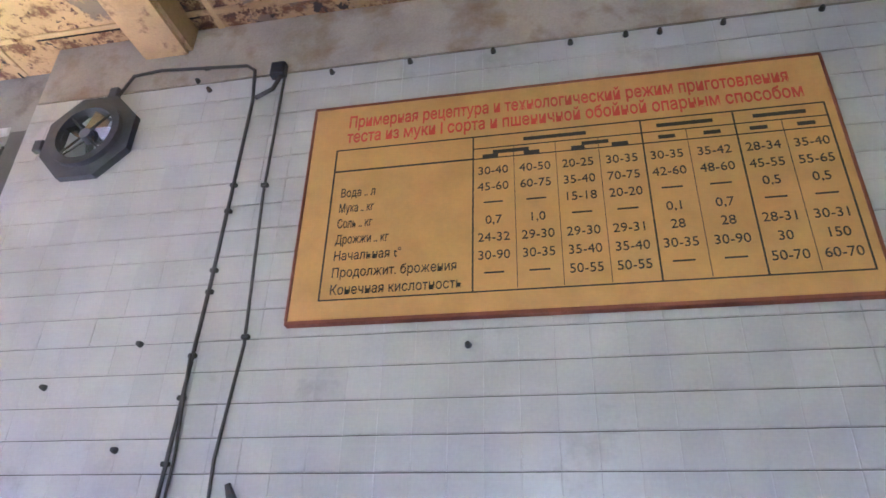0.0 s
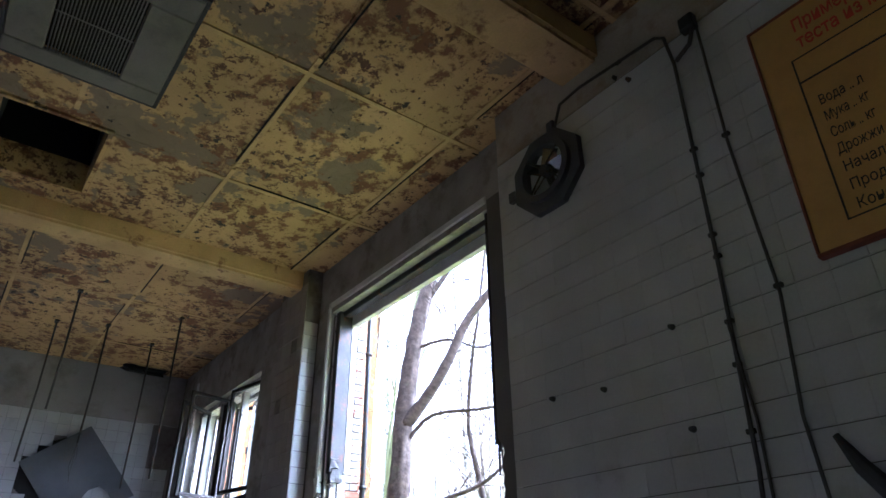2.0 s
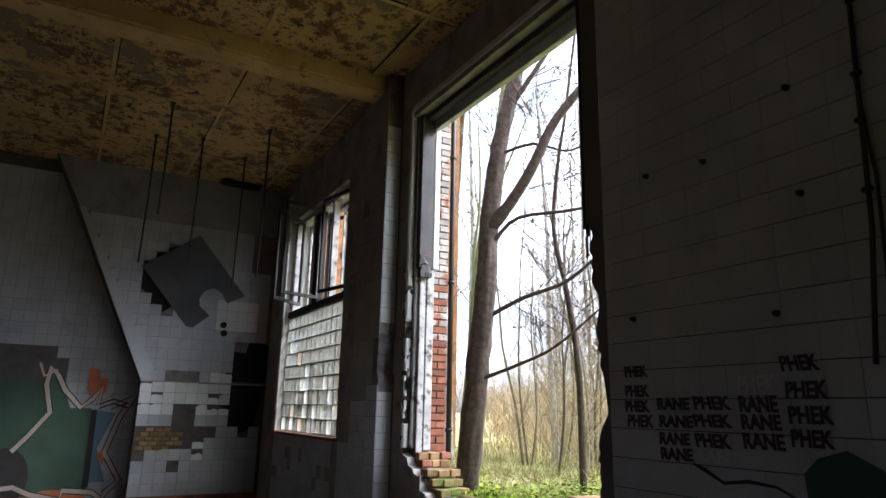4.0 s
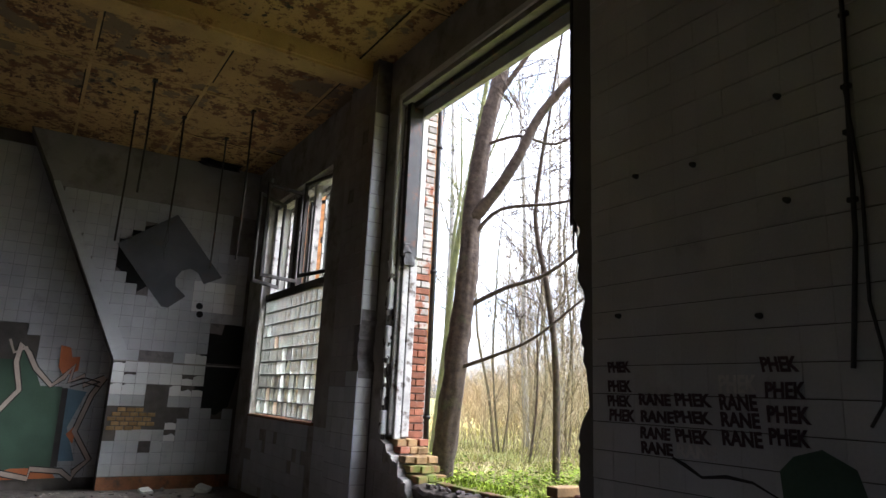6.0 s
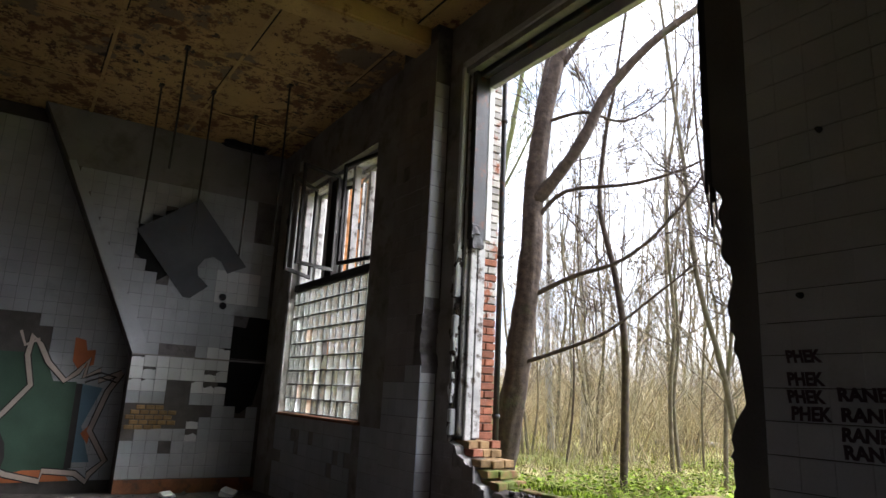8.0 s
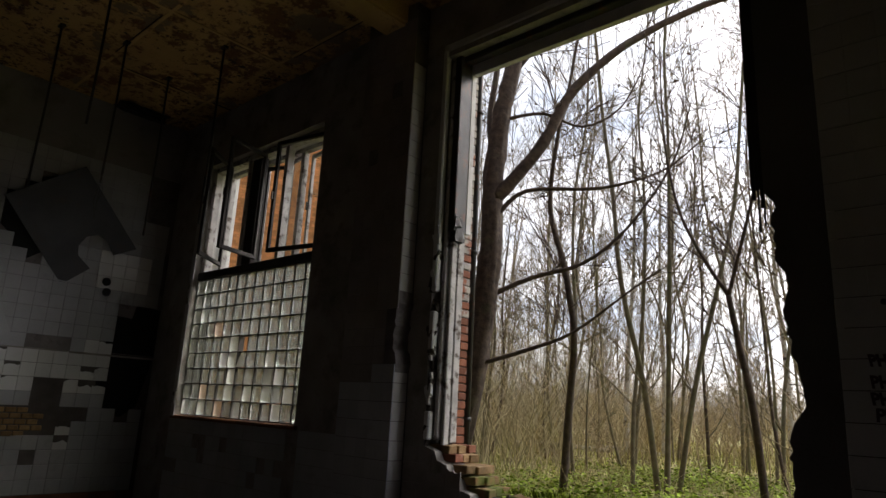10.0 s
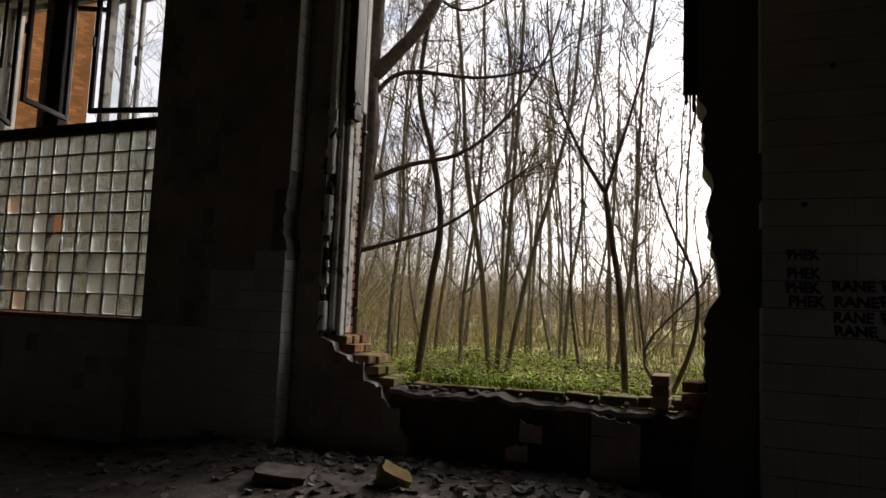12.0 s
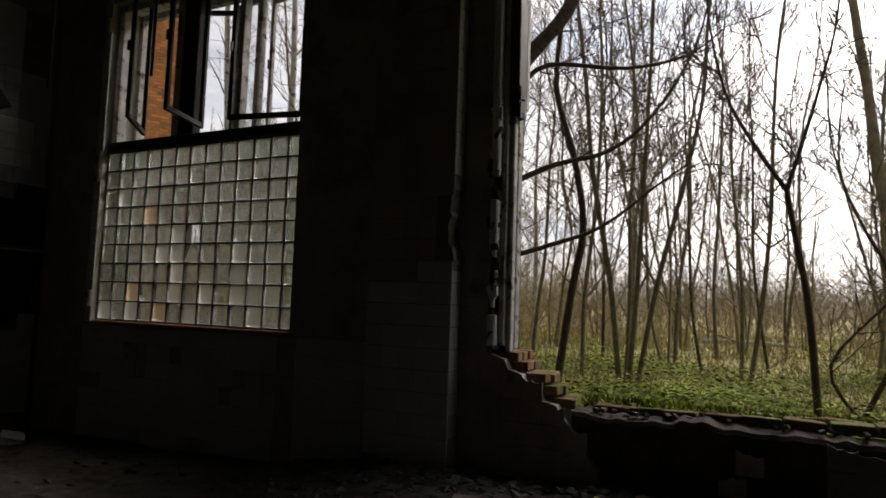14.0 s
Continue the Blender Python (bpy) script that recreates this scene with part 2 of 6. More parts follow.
SHRUB = mat("shrub_wood", (0.50, 0.43, 0.27), 0.95, var=0.3, scale=1.5, bump=0.0, rand=0.5)
WHITEWASH = mat("whitewash", (0.66, 0.65, 0.62), 0.85, var=0.15, scale=4.0, bump=0.2, dirt=((0.35, 0.31, 0.26), 3.0, 0.55, 0.8))
PANE = glass("window_glass", (0.9, 0.93, 0.92), 0.02)
BLOCK = glass("glass_block", (0.52, 0.55, 0.47), 0.15, 1.0, 20.0)
BLOCK_CLOUDY = glass("cloudy_glass_block", (0.64, 0.66, 0.58), 0.4, 0.5, 60.0)
BLOCK_AMBER = glass("amber_glass_block", (0.66, 0.5, 0.34), 0.4, 0.5, 40.0)


# ---- helpers of this place ----
def box(bm, x0, x1, y0, y1, z0, z1):
    r = bmesh.ops.create_cube(bm, size=1.0)
    bmesh.ops.transform(bm, matrix=Matrix.LocRotScale(((x0 + x1) / 2, (y0 + y1) / 2, (z0 + z1) / 2), None, (abs(x1 - x0), abs(y1 - y0), abs(z1 - z0))), verts=r["verts"])
    return r["verts"]


def prism(bm, poly, y0, y1, plane="xz"):
    """A flat outline, given in x and z (or y and z), drawn out between two depths."""
    def at(a, c, d):
        return (a, d, c) if plane == "xz" else (d, a, c)
    f = [bm.verts.new(at(a, c, y0)) for a, c in poly]
    g = [bm.verts.new(at(a, c, y1)) for a, c in poly]
    bm.faces.new(f), bm.faces.new(g[::-1])
    k = len(poly)
    for i in range(k):
        bm.faces.new((f[i], g[i], g[(i + 1) % k], f[(i + 1) % k]))
    bmesh.ops.recalc_face_normals(bm, faces=bm.faces)


def mesh_of(name, bm, material, smooth=False):
    me = bpy.data.meshes.new(name)
    bm.to_mesh(me)
    bm.free()
    if material:
        me.materials.append(material)
    if smooth:
        me.polygons.foreach_set("use_smooth", [True] * len(me.polygons))
    return me


def thing(name, bm, material, label="", category="", group="", kind="", smooth=False):
    return tagged(new(name, mesh_of(name, bm, material, smooth)), label, category, group, kind)


def part(name, bm, material, parent, label="", smooth=False):
    ob = new(name, mesh_of(name, bm, material, smooth))
    ob.parent = parent
    return tagged(ob, label)


def root(name, place, label, category, group=""):
    ob = tagged(new(name), label, category, group)
    ob.location = place
    ob.empty_display_size = 0.1
    return ob

def tube(bm, pts, radii, n=6, cap=True):
    """A tapered tube along points."""
    pts = [Vector(p) for p in pts]
    rings = []
    for i, p in enumerate(pts):
        d = (pts[min(i + 1, len(pts) - 1)] - pts[max(i - 1, 0)]).normalized()
        u = d.orthogonal().normalized()
        v = d.cross(u)
        r = radii[i] if hasattr(radii, "__len__") else radii
        if rings:
            w = rings[-1][0].co - pts[i - 1]
            u = (w - d * w.dot(d)).normalized()
            v = d.cross(u)
        rings.append([bm.verts.new(p + (u * math.cos(2 * math.pi * k / n) + v * math.sin(2 * math.pi * k / n)) * r) for k in range(n)])
    for a, b in zip(rings, rings[1:]):
        for k in range(n):
            bm.faces.new((a[k], a[(k + 1) % n], b[(k + 1) % n], b[k]))
    if cap:
        bm.faces.new(rings[0][::-1]), bm.faces.new(rings[-1])


def slab(bm, x0, x1, y0, y1, z0, z1, bev=0.006):
    """A box with small bevelled edges."""
    vs = box(bm, x0, x1, y0, y1, z0, z1)
    es = {e for v in vs for e in v.link_edges}
    bmesh.ops.bevel(bm, geom=list(es), offset=bev, segments=1, affect="EDGES")


def rough_block(bm, place, size, turn=(0, 0, 0), jit=0.12, cuts=2):
    """A broken lump: a box with its corners knocked about."""
    tmp = bmesh.new()
    bmesh.ops.create_cube(tmp, size=1.0)
    bmesh.ops.subdivide_edges(tmp, edges=list(tmp.edges), cuts=cuts, use_grid_fill=True)
    m = Matrix.LocRotScale(place, Euler([radians(a) for a in turn]), size)
    made = {}
    for v in tmp.verts:
        c = v.co.copy()
        k = 1 - 0.13 * max(0, c.length - 0.6)
        made[v] = bm.verts.new(m @ (c * k + noise.noise_vector(c * 2.3 + Vector(place) * 7) * jit))
    for f in tmp.faces:
        bm.faces.new([made[v] for v in f.verts])
    tmp.free()


# ---- structure ----
WY, BY, OUT = 2.65, 2.85, 3.35
CZ = 5.42
LX, GX = -12.6, -12.95
PITCH = 0.166
FZ = 1.587 - 10 * PITCH

# floor: trodden rubble, heaped up under the broken wall
bm = bmesh.new()
NX, NY = 150, 82


def floor_z(x, y):
    z = 0.0
    if x < -9:
        z -= 0.03 * (-9 - x)
    up = max(0.0, min(1.0, (y - 1.2) / 1.2)) * max(0.0, min(1.0, (x + 9.0) / 1.2)) * max(0.0, min(1.0, (-3.2 - x) / 1.0))
    z += 0.21 * up
    return z + 0.05 * noise.noise(Vector((x * 1.1, y * 1.1, 0))) + 0.025 * noise.noise(Vector((x * 4.5, y * 4.5, 3))) * (0.4 + 1.2 * up)


grid = [[bm.verts.new((-13.2 + 18.4 * i / NX, -6.2 + 9.3 * j / NY, floor_z(-13.2 + 18.4 * i / NX, -6.2 + 9.3 * j / NY))) for j in range(NY + 1)] for i in range(NX + 1)]
for i in range(NX):
    for j in range(NY):
        bm.faces.new((grid[i][j], grid[i + 1][j], grid[i + 1][j + 1], grid[i][j + 1]))
thing("floor", bm, RUBBLE, kind="structure")

# ceiling: concrete slab with a square hatch, faced with large panels
HX0, HX1, HY0, HY1 = -7.12, -6.0, -0.78, 0.05
bm = bmesh.new()
box(bm, -13.2, HX0, -6.2, 3.35, CZ + 0.02, CZ + 0.3)
box(bm, HX1, 5, -6.2, 3.35, CZ + 0.02, CZ + 0.3)
box(bm, HX0, HX1, -6.2, HY0, CZ + 0.02, CZ + 0.3)
box(bm, HX0, HX1, HY1, 3.35, CZ + 0.02, CZ + 0.3)
rng = random.Random(4)
for i in range(-5, 6):
    for j in range(-6, 3):
        x0, x1 = -4.33 + 1.76 * i, -4.33 + 1.76 * (i + 1)
        y0, y1 = 1.13 + 1.37 * j, 1.13 + 1.37 * (j + 1)
        x0, x1, y0, y1 = max(x0, -13.0), min(x1, 4.7), max(y0, -6), min(y1, 2.86)
        if x1 - x0 < 0.1 or y1 - y0 < 0.1:
            continue
        g = 0.011
        dz = rng.uniform(-0.004, 0.004)
        cells = [(x0 + g, x1 - g, y0 + g, y1 - g)]
        if x0 < HX1 and x1 > HX0 and y0 < HY1 and y1 > HY0:
            cells = [(x0 + g, min(x1, HX0), y0 + g, y1 - g), (max(x0, HX1), x1 - g, y0 + g, y1 - g), (max(x0, HX0), min(x1, HX1), max(y0, HY1), y1 - g), (max(x0, HX0), min(x1, HX1), y0 + g, min(y1, HY0))]
        for a, b, c, d in cells:
            if b - a > 0.03 and d - c > 0.03:
                vs = box(bm, a, b, c, d, CZ + dz, CZ + 0.021)
                for v in vs:
                    v.co.z += rng.uniform(-0.004, 0.004) if v.co.z < CZ + 0.01 else 0
thing("ceiling", bm, CEIL, "ceiling panels with peeling yellow paint and brown stains", kind="structure")
# closed shaft in near black: the shade inside the hatch is its colour
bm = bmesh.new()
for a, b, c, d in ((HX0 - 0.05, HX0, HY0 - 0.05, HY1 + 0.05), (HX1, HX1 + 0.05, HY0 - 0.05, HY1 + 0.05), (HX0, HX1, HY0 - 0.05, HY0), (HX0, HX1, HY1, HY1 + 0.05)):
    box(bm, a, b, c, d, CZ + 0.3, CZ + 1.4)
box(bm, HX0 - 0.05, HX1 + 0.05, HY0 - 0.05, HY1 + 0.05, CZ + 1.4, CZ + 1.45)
thing("ceiling_shaft", bm, DEEPBLACK, "shaft above the open ceiling hatch, its dark inside coloured black", kind="structure")
bm = bmesh.new()
for a, b, c, d in ((HX0 - 0.04, HX0, HY0 - 0.04, HY1 + 0.04), (HX1, HX1 + 0.04, HY0 - 0.04, HY1 + 0.04), (HX0, HX1, HY0 - 0.04, HY0), (HX0, HX1, HY1, HY1 + 0.04)):
    slab(bm, a, b, c, d, CZ - 0.025, CZ + 0.019, 0.005)
thing("trim", bm, CEIL, "yellow painted frame round the ceiling hatch", kind="structure")

# cover strips over the panel joints
bm = bmesh.new()
for i in range(-4, 6):
    x = -4.33 + 1.76 * i
    y = -6.0
    while y < 2.8:
        y2 = min(y + 1.37 * 1.0, 2.84)
        if not (HX0 - 0.1 < x < HX1 + 0.1 and y < HY1 and y2 > HY0) and not any(a - 0.05 < x < b + 0.05 for a, b in ((-3.14, -2.76), (-7.85, -7.5))):
            vs = box(bm, x - 0.022, x + 0.022, y + 0.01, y2 - 0.01, CZ - 0.012, CZ + 0.004)
            k = rng.uniform(-0.006, 0.006)
            for v in vs:
                v.co.x += k
        y = y2
for j in range(-5, 2):
    y = 1.13 + 1.37 * j
    x = -12.9
    while x < 4.6:
        x2 = min(x + 1.76, 4.65)
        if not (HY0 - 0.1 < y < HY1 + 0.1 and x < HX1 and x2 > HX0) and rng.random() < 0.85:
            box(bm, x + 0.03, x2 - 0.03, y - 0.02, y + 0.02, CZ - 0.011, CZ + 0.004)
        x = x2
thing("trim", bm, CEILSTRIP, "yellow cover strips along the ceiling panel joints", kind="structure")
# solid black strips paint the dark of the open joints
bm = bmesh.new()
for i in range(-4, 6):
    x = -4.33 + 1.76 * i
    for j in range(-5, 2):
        y0 = 1.13 + 1.37 * j
        if rng.random() < 0.8 and not (HX0 - 0.2 < x < HX1 + 0.2 and y0 < HY1 and y0 + 1.37 > HY0) and not any(a - 0.1 < x < b + 0.1 for a, b in ((-3.14, -2.76), (-7.85, -7.5))):
            side = rng.choice((-1, 1)) * 0.034
            box(bm, x + side - rng.uniform(0.005, 0.012), x + side + rng.uniform(0.004, 0.01), y0 + 0.05 + rng.uniform(0, 0.3), y0 + 1.3 - rng.uniform(0, 0.3), CZ - 0.0085, CZ + 0.002)
        if rng.random() < 0.8 and not (HY0 - 0.2 < y0 < HY1 + 0.2 and x < HX1 and x + 1.76 > HX0):
            side = rng.choice((-1, 1)) * 0.032
            box(bm, x + 0.08 + rng.uniform(0, 0.3), x + 1.68 - rng.uniform(0, 0.3), y0 + side - rng.uniform(0.005, 0.012), y0 + side + rng.uniform(0.004, 0.01), CZ - 0.0085, CZ + 0.002)
thing("trim", bm, DEEPBLACK, "black strips drawn for the open joints beside the ceiling strips", kind="structure")

# beams
for n, (x0, x1, z0) in enumerate(((-3.14, -2.76, 5.2), (-7.85, -7.5, 5.2))):
    bm = bmesh.new()
    vs = box(bm, x0, x1, -6, WY - 0.003, z0, CZ + 0.01)
    es = [e for e in bm.edges if all(v.co.z < z0 + 0.01 for v in e.verts) and abs(e.verts[0].co.x - e.verts[1].co.x) < 0.01]
    bmesh.ops.bevel(bm, geom=es, offset=0.03, segments=2, affect="EDGES")
    thing("beam_%d" % (n + 1), bm, CEILSTRIP, "shallow ceiling beam with stained yellow paint", kind="structure")

# unseen closing walls, dark to cut bounce; south opening added as a light source
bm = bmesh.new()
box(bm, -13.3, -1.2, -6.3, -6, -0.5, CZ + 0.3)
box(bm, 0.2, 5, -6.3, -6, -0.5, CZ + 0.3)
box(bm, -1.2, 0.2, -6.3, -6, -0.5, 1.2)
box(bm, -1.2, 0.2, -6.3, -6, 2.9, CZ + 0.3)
thing("wall_south", bm, DULL, "plain dark plaster wall added out of view to close the room", kind="structure")
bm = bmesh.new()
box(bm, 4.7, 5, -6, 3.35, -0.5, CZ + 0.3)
thing("wall_east", bm, DULL, "plain dark plaster wall added out of view to close the room", kind="structure")

# west wall: a tiled breast that widens upwards stands in front of the back wall
bm = bmesh.new()
box(bm, -13.35, GX, -6, 3.35, -0.5, CZ + 0.3)
wall_w = thing("wall_west", bm, GROUT, "grimy tiled wall with painted graffiti", kind="structure")
bm = bmesh.new()
ye, zt = 0.83, 1.872
front = [(ye, -0.4), (ye, zt), (-0.83, CZ), (2.9, CZ), (2.9, -0.4)]
prism(bm, front, GX + 0.002, LX, "yz")
breast = thing("wall_breast", bm, GROUT, "projecting wall breast with white tiles and missing patches", kind="structure")
bm = bmesh.new()
prism(bm, [(1.72, 1.85), (2.84, 1.85), (2.84, 1.877), (1.72, 1.877)], LX, LX + 0.02, "yz")
prism(bm, [(0.83, 1.86), (1.7, 1.86), (1.7, 1.878), (0.83, 1.878)], LX, LX + 0.016, "yz")
part("ledge", bm, PLASTER, breast, "narrow ledge along the tiles")
bm = bmesh.new()
box(bm, LX, LX + 0.02, 0.83, 2.845, -0.4, 0.085)
part("baseboard", bm, PLINTH, breast, "rust-orange painted plinth")
bm = bmesh.new()
prism(bm, [(-0.37, 4.545), (-0.81, CZ - 0.005), (2.84, CZ - 0.005), (2.84, 4.545)], LX, LX + 0.012, "yz")
part("upper_plaster", bm, GREYPAINT, breast, "smooth grey plaster above the tiles")
bm = bmesh.new()
prism(bm, [(0.85, 1.88), (-0.36, 4.54), (2.84, 4.54), (2.84, 1.88)], LX, LX + 0.005, "yz")
part("tile_bed", bm, PILASTER, breast, "grey bed behind the tiles")
# splayed tiled strip beside the sloping edge
bm = bmesh.new()
prism(bm, [(0.83, 1.88), (1.09, 1.88), (-0.32, 4.62), (-0.41, 4.6)], LX, LX + 0.02, "yz")
part("sloping_edge", bm, TILE_GREY, breast, "smooth strip along the sloping edge")

# north wall with the window bay, a pilaster and the broken opening
rng = random.Random(11)


def ragged(x, z0, z1, n, amp, seed):
    r = random.Random(seed)
    n, out, step = n * 2, [], 0.0
    for i in range(n + 1):
        step = step * 0.6 + r.uniform(-amp, amp) * 0.8
        out.append((x + step + amp * 0.5 * math.sin(i * 0.45 + seed) + r.uniform(-0.008, 0.008), z0 + (z1 - z0) * (i + r.uniform(-0.25, 0.25) * (0 < i < n)) / n))
    return out


bm = bmesh.new()
box(bm, -13.3, -11.72, BY, OUT, -0.5, CZ + 0.3)
box(bm, -11.72, -9.03, BY, OUT, -0.5, 1.13)
box(bm, -11.72, -9.03, BY, OUT, 4.62, CZ + 0.3)
wall_n1 = thing("wall_north_window_bay", bm, PLASTER, "grimy plaster wall round the glass-block window", kind="structure")
bm = bmesh.new()
slab(bm, -11.722, -11.70, BY + 0.16, OUT - 0.01, 3.07, 4.61, 0.004)
slab(bm, -11.69, -9.04, BY + 0.2, OUT - 0.01, 4.6, 4.622, 0.004)
part("outer_reveal", bm, WHITEWASH, wall_n1, "whitewashed outer window reveal")
bm = bmesh.new()
left = [(-9.03, -0.5), (-6.3, -0.5), (-6.3, 0.3), (-6.5, 0.6)] + [(-6.56, 0.66), (-6.6, 0.73), (-6.7, 0.75), (-6.74, 0.82), (-6.83, 0.85), (-6.86, 0.93), (-6.97, 0.96), (-7.0, 1.03), (-7.14, 1.07)] + [(-7.14, 4.84), (-7.14, CZ + 0.3), (-9.03, CZ + 0.3)]
prism(bm, left, BY, OUT - 0.24)
wall_n2 = thing("wall_north_pier", bm, PLASTER, "grimy plaster wall between window and broken opening", kind="structure")
bm = bmesh.new()
box(bm, -7.14, -3.83, BY, OUT, 4.87, CZ + 0.3)
box(bm, -7.14, -3.83, BY + 0.003, BY + 0.1, 4.78, 4.87)
thing("wall_north_lintel", bm, PLASTER, "plastered lintel over the broken opening", kind="structure")
# edge coloured darker than the wall to hold down outside light on it
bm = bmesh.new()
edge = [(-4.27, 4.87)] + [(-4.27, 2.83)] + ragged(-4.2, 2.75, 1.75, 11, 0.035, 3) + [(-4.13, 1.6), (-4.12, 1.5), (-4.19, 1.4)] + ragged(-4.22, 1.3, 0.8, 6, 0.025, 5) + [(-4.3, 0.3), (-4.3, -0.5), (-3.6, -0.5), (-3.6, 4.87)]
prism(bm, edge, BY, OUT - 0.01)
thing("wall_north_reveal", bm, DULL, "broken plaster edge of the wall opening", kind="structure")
bm = bmesh.new()
cols, ring_pts = 90, 11
sill = []
for i in range(cols + 1):
    x = -6.5 + 2.26 * i / cols
    top = 0.685 + 0.03 * noise.noise(Vector((x * 2.2, 0, 4))) + 0.025 * noise.noise(Vector((x * 9, 1, 4)))
    lip = BY + 0.035 + 0.03 * noise.noise(Vector((x * 3, 5, 0)))
    prof = [(lip + 0.06, -0.5), (lip + 0.05, 0.1), (lip + 0.06, 0.3), (lip + 0.03, 0.45), (lip + 0.02, 0.56), (lip, top - 0.03), (lip + 0.02, top), (lip + 0.09, top + 0.012), (OUT - 0.3, top + 0.02), (OUT - 0.2, top), (OUT - 0.2, -0.5)]
    sill.append([bm.verts.new((x, y + 0.016 * noise.noise(Vector((x * 11, z * 9, 2))), z + 0.012 * noise.noise(Vector((x * 13, z * 9, 9))))) for y, z in prof])
for a, b in zip(sill, sill[1:]):
    for k in range(ring_pts):
        bm.faces.new((a[k], b[k], b[(k + 1) % ring_pts], a[(k + 1) % ring_pts]))
bm.faces.new(sill[0]), bm.faces.new(sill[-1][::-1])
bmesh.ops.recalc_face_normals(bm, faces=bm.faces)
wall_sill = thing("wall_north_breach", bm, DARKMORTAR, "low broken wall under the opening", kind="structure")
bm = bmesh.new()
edge = [(-3.89, CZ + 0.3), (-3.89, 2.66), (-3.85, 2.62), (-3.85, 2.45)] + ragged(-3.83, 2.35, 1.45, 9, 0.02, 8) + [(-3.88, 1.36), (-3.88, 1.1), (-3.84, 0.9), (-3.84, 0.5), (-3.84, -0.5), (4.75, -0.5), (4.75, CZ + 0.3)]
prism(bm, edge, WY + 0.009, OUT)
wall_n = thing("wall_north", bm, GROUT, "grubby white tiled wall with drawn lettering and cables", kind="structure")
bm = bmesh.new()
box(bm, -3.88, 4.7, WY - 0.004, WY + 0.009, 4.915, CZ + 0.01)
part("upper_plaster", bm, WALLTOP, wall_n, "stained plaster band below the ceiling")
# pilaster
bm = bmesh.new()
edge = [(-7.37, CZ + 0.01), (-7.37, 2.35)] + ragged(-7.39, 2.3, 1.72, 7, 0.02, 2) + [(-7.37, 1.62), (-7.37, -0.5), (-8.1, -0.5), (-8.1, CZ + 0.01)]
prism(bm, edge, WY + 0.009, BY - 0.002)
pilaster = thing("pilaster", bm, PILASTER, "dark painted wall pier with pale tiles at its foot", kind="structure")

def lettering(text, size, place, turn, material, parent, name="lettering", label="", align="LEFT", width=0.0, fat=0.0, shear=0.0):
    """Flat letters of the built-in font as a mesh."""
    cu = bpy.data.curves.new(name, "FONT")
    cu.resolution_u = 3
    cu.body, cu.size, cu.extrude, cu.align_x, cu.offset, cu.shear = text, size, 0.0015, align, fat, shear
    tmp = bpy.data.objects.new(name, cu)
    scene.collection.objects.link(tmp)
    bpy.context.view_layer.update()
    me = bpy.data.meshes.new_from_object(tmp.evaluated_get(bpy.context.evaluated_depsgraph_get()))
    sx = width / tmp.dimensions.x if width and tmp.dimensions.x > 0 else 1.0
    bpy.data.objects.remove(tmp)
    bpy.data.curves.remove(cu)
    me.transform(Matrix.Diagonal((sx, 1, 1, 1)))
    me.materials.clear()
    me.materials.append(material)
    ob = new(name, me)
    ob.location = place
    ob.rotation_euler = [radians(a) for a in turn]
    ob.parent = parent
    return tagged(ob, label)


# ---- the window: glass blocks below, casements above ----
GY = 2.92
window_1 = tagged(new("window_1"), "glass-block window with old casements above", kind="structure")
window_1.location.x = -0.08
bm = bmesh.new()
for i in range(14):
    x = -11.635 + i * 0.2086
    box(bm, x - 0.008, x + 0.008, GY + 0.004, GY + 0.076, 1.13, 2.98)
for j in range(10):
    z = 1.142 + j * 0.2
    box(bm, -11.64, -8.93, GY + 0.006, GY + 0.074, z - 0.007, z + 0.007)
part("mortar_joints", bm, GROUT, window_1, "dark mortar joints between glass blocks")


def block_mesh(name, material, ribs=0):
    bm = bmesh.new()
    slab(bm, -0.094, 0.094, 0, 0.08, -0.092, 0.092, 0.010)
    for k in range(ribs):
        a = -0.085 + 0.17 * (k + 0.5) / ribs
        box(bm, -0.085, 0.085, -0.005, 0.001, a - 0.004, a + 0.004)
    bm2 = mesh_of(name, bm, material)
    return bm2


blocks = [block_mesh("glass_block", BLOCK), block_mesh("glass_block", BLOCK_CLOUDY, 9), block_mesh("glass_block", BLOCK_CLOUDY), block_mesh("glass_block", BLOCK_AMBER)]
rng = random.Random(21)
special = {(1, 6): 1, (5, 4): 1, (3, 5): 3, (4, 3): 2, (5, 3): 1, (7, 2): 1, (9, 2): 1, (7, 1): 1, (9, 1): 1, (10, 1): 1, (2, 1): 3, (4, 0): 3, (9, 3): 2, (10, 2): 2}
for i in range(13):
    for j in range(9):
        if (i, j) in ((6, 4), (6, 3)):
            continue
        ob = new("glass_block", blocks[special.get((i, j), 2 if j < 3 and rng.random() < 0.3 else 0)])
        loose = 0.012 if j < 3 else 0.003
        ob.location = (-11.635 + (i + 0.5) * 0.2086 + rng.uniform(-loose, loose) * 0.5, GY + rng.uniform(-loose, loose), 1.142 + (j + 0.5) * 0.2 + rng.uniform(-loose, loose) * 0.4)
        ob.rotation_euler = (rng.uniform(-loose, loose) * 3, rng.uniform(-loose, loose) * 2, rng.uniform(-loose, loose) * 4)
        ob.parent = window_1
        ob.visible_shadow = False
bm = bmesh.new()
prism(bm, [(-10.38, 1.76), (-10.2, 1.76), (-10.19, 1.84), (-10.27, 1.95), (-10.33, 1.86)], GY, GY + 0.07)
part("glass_shard", bm, BLOCK_CLOUDY, window_1, "broken piece of a glass block")
bm = bmesh.new()
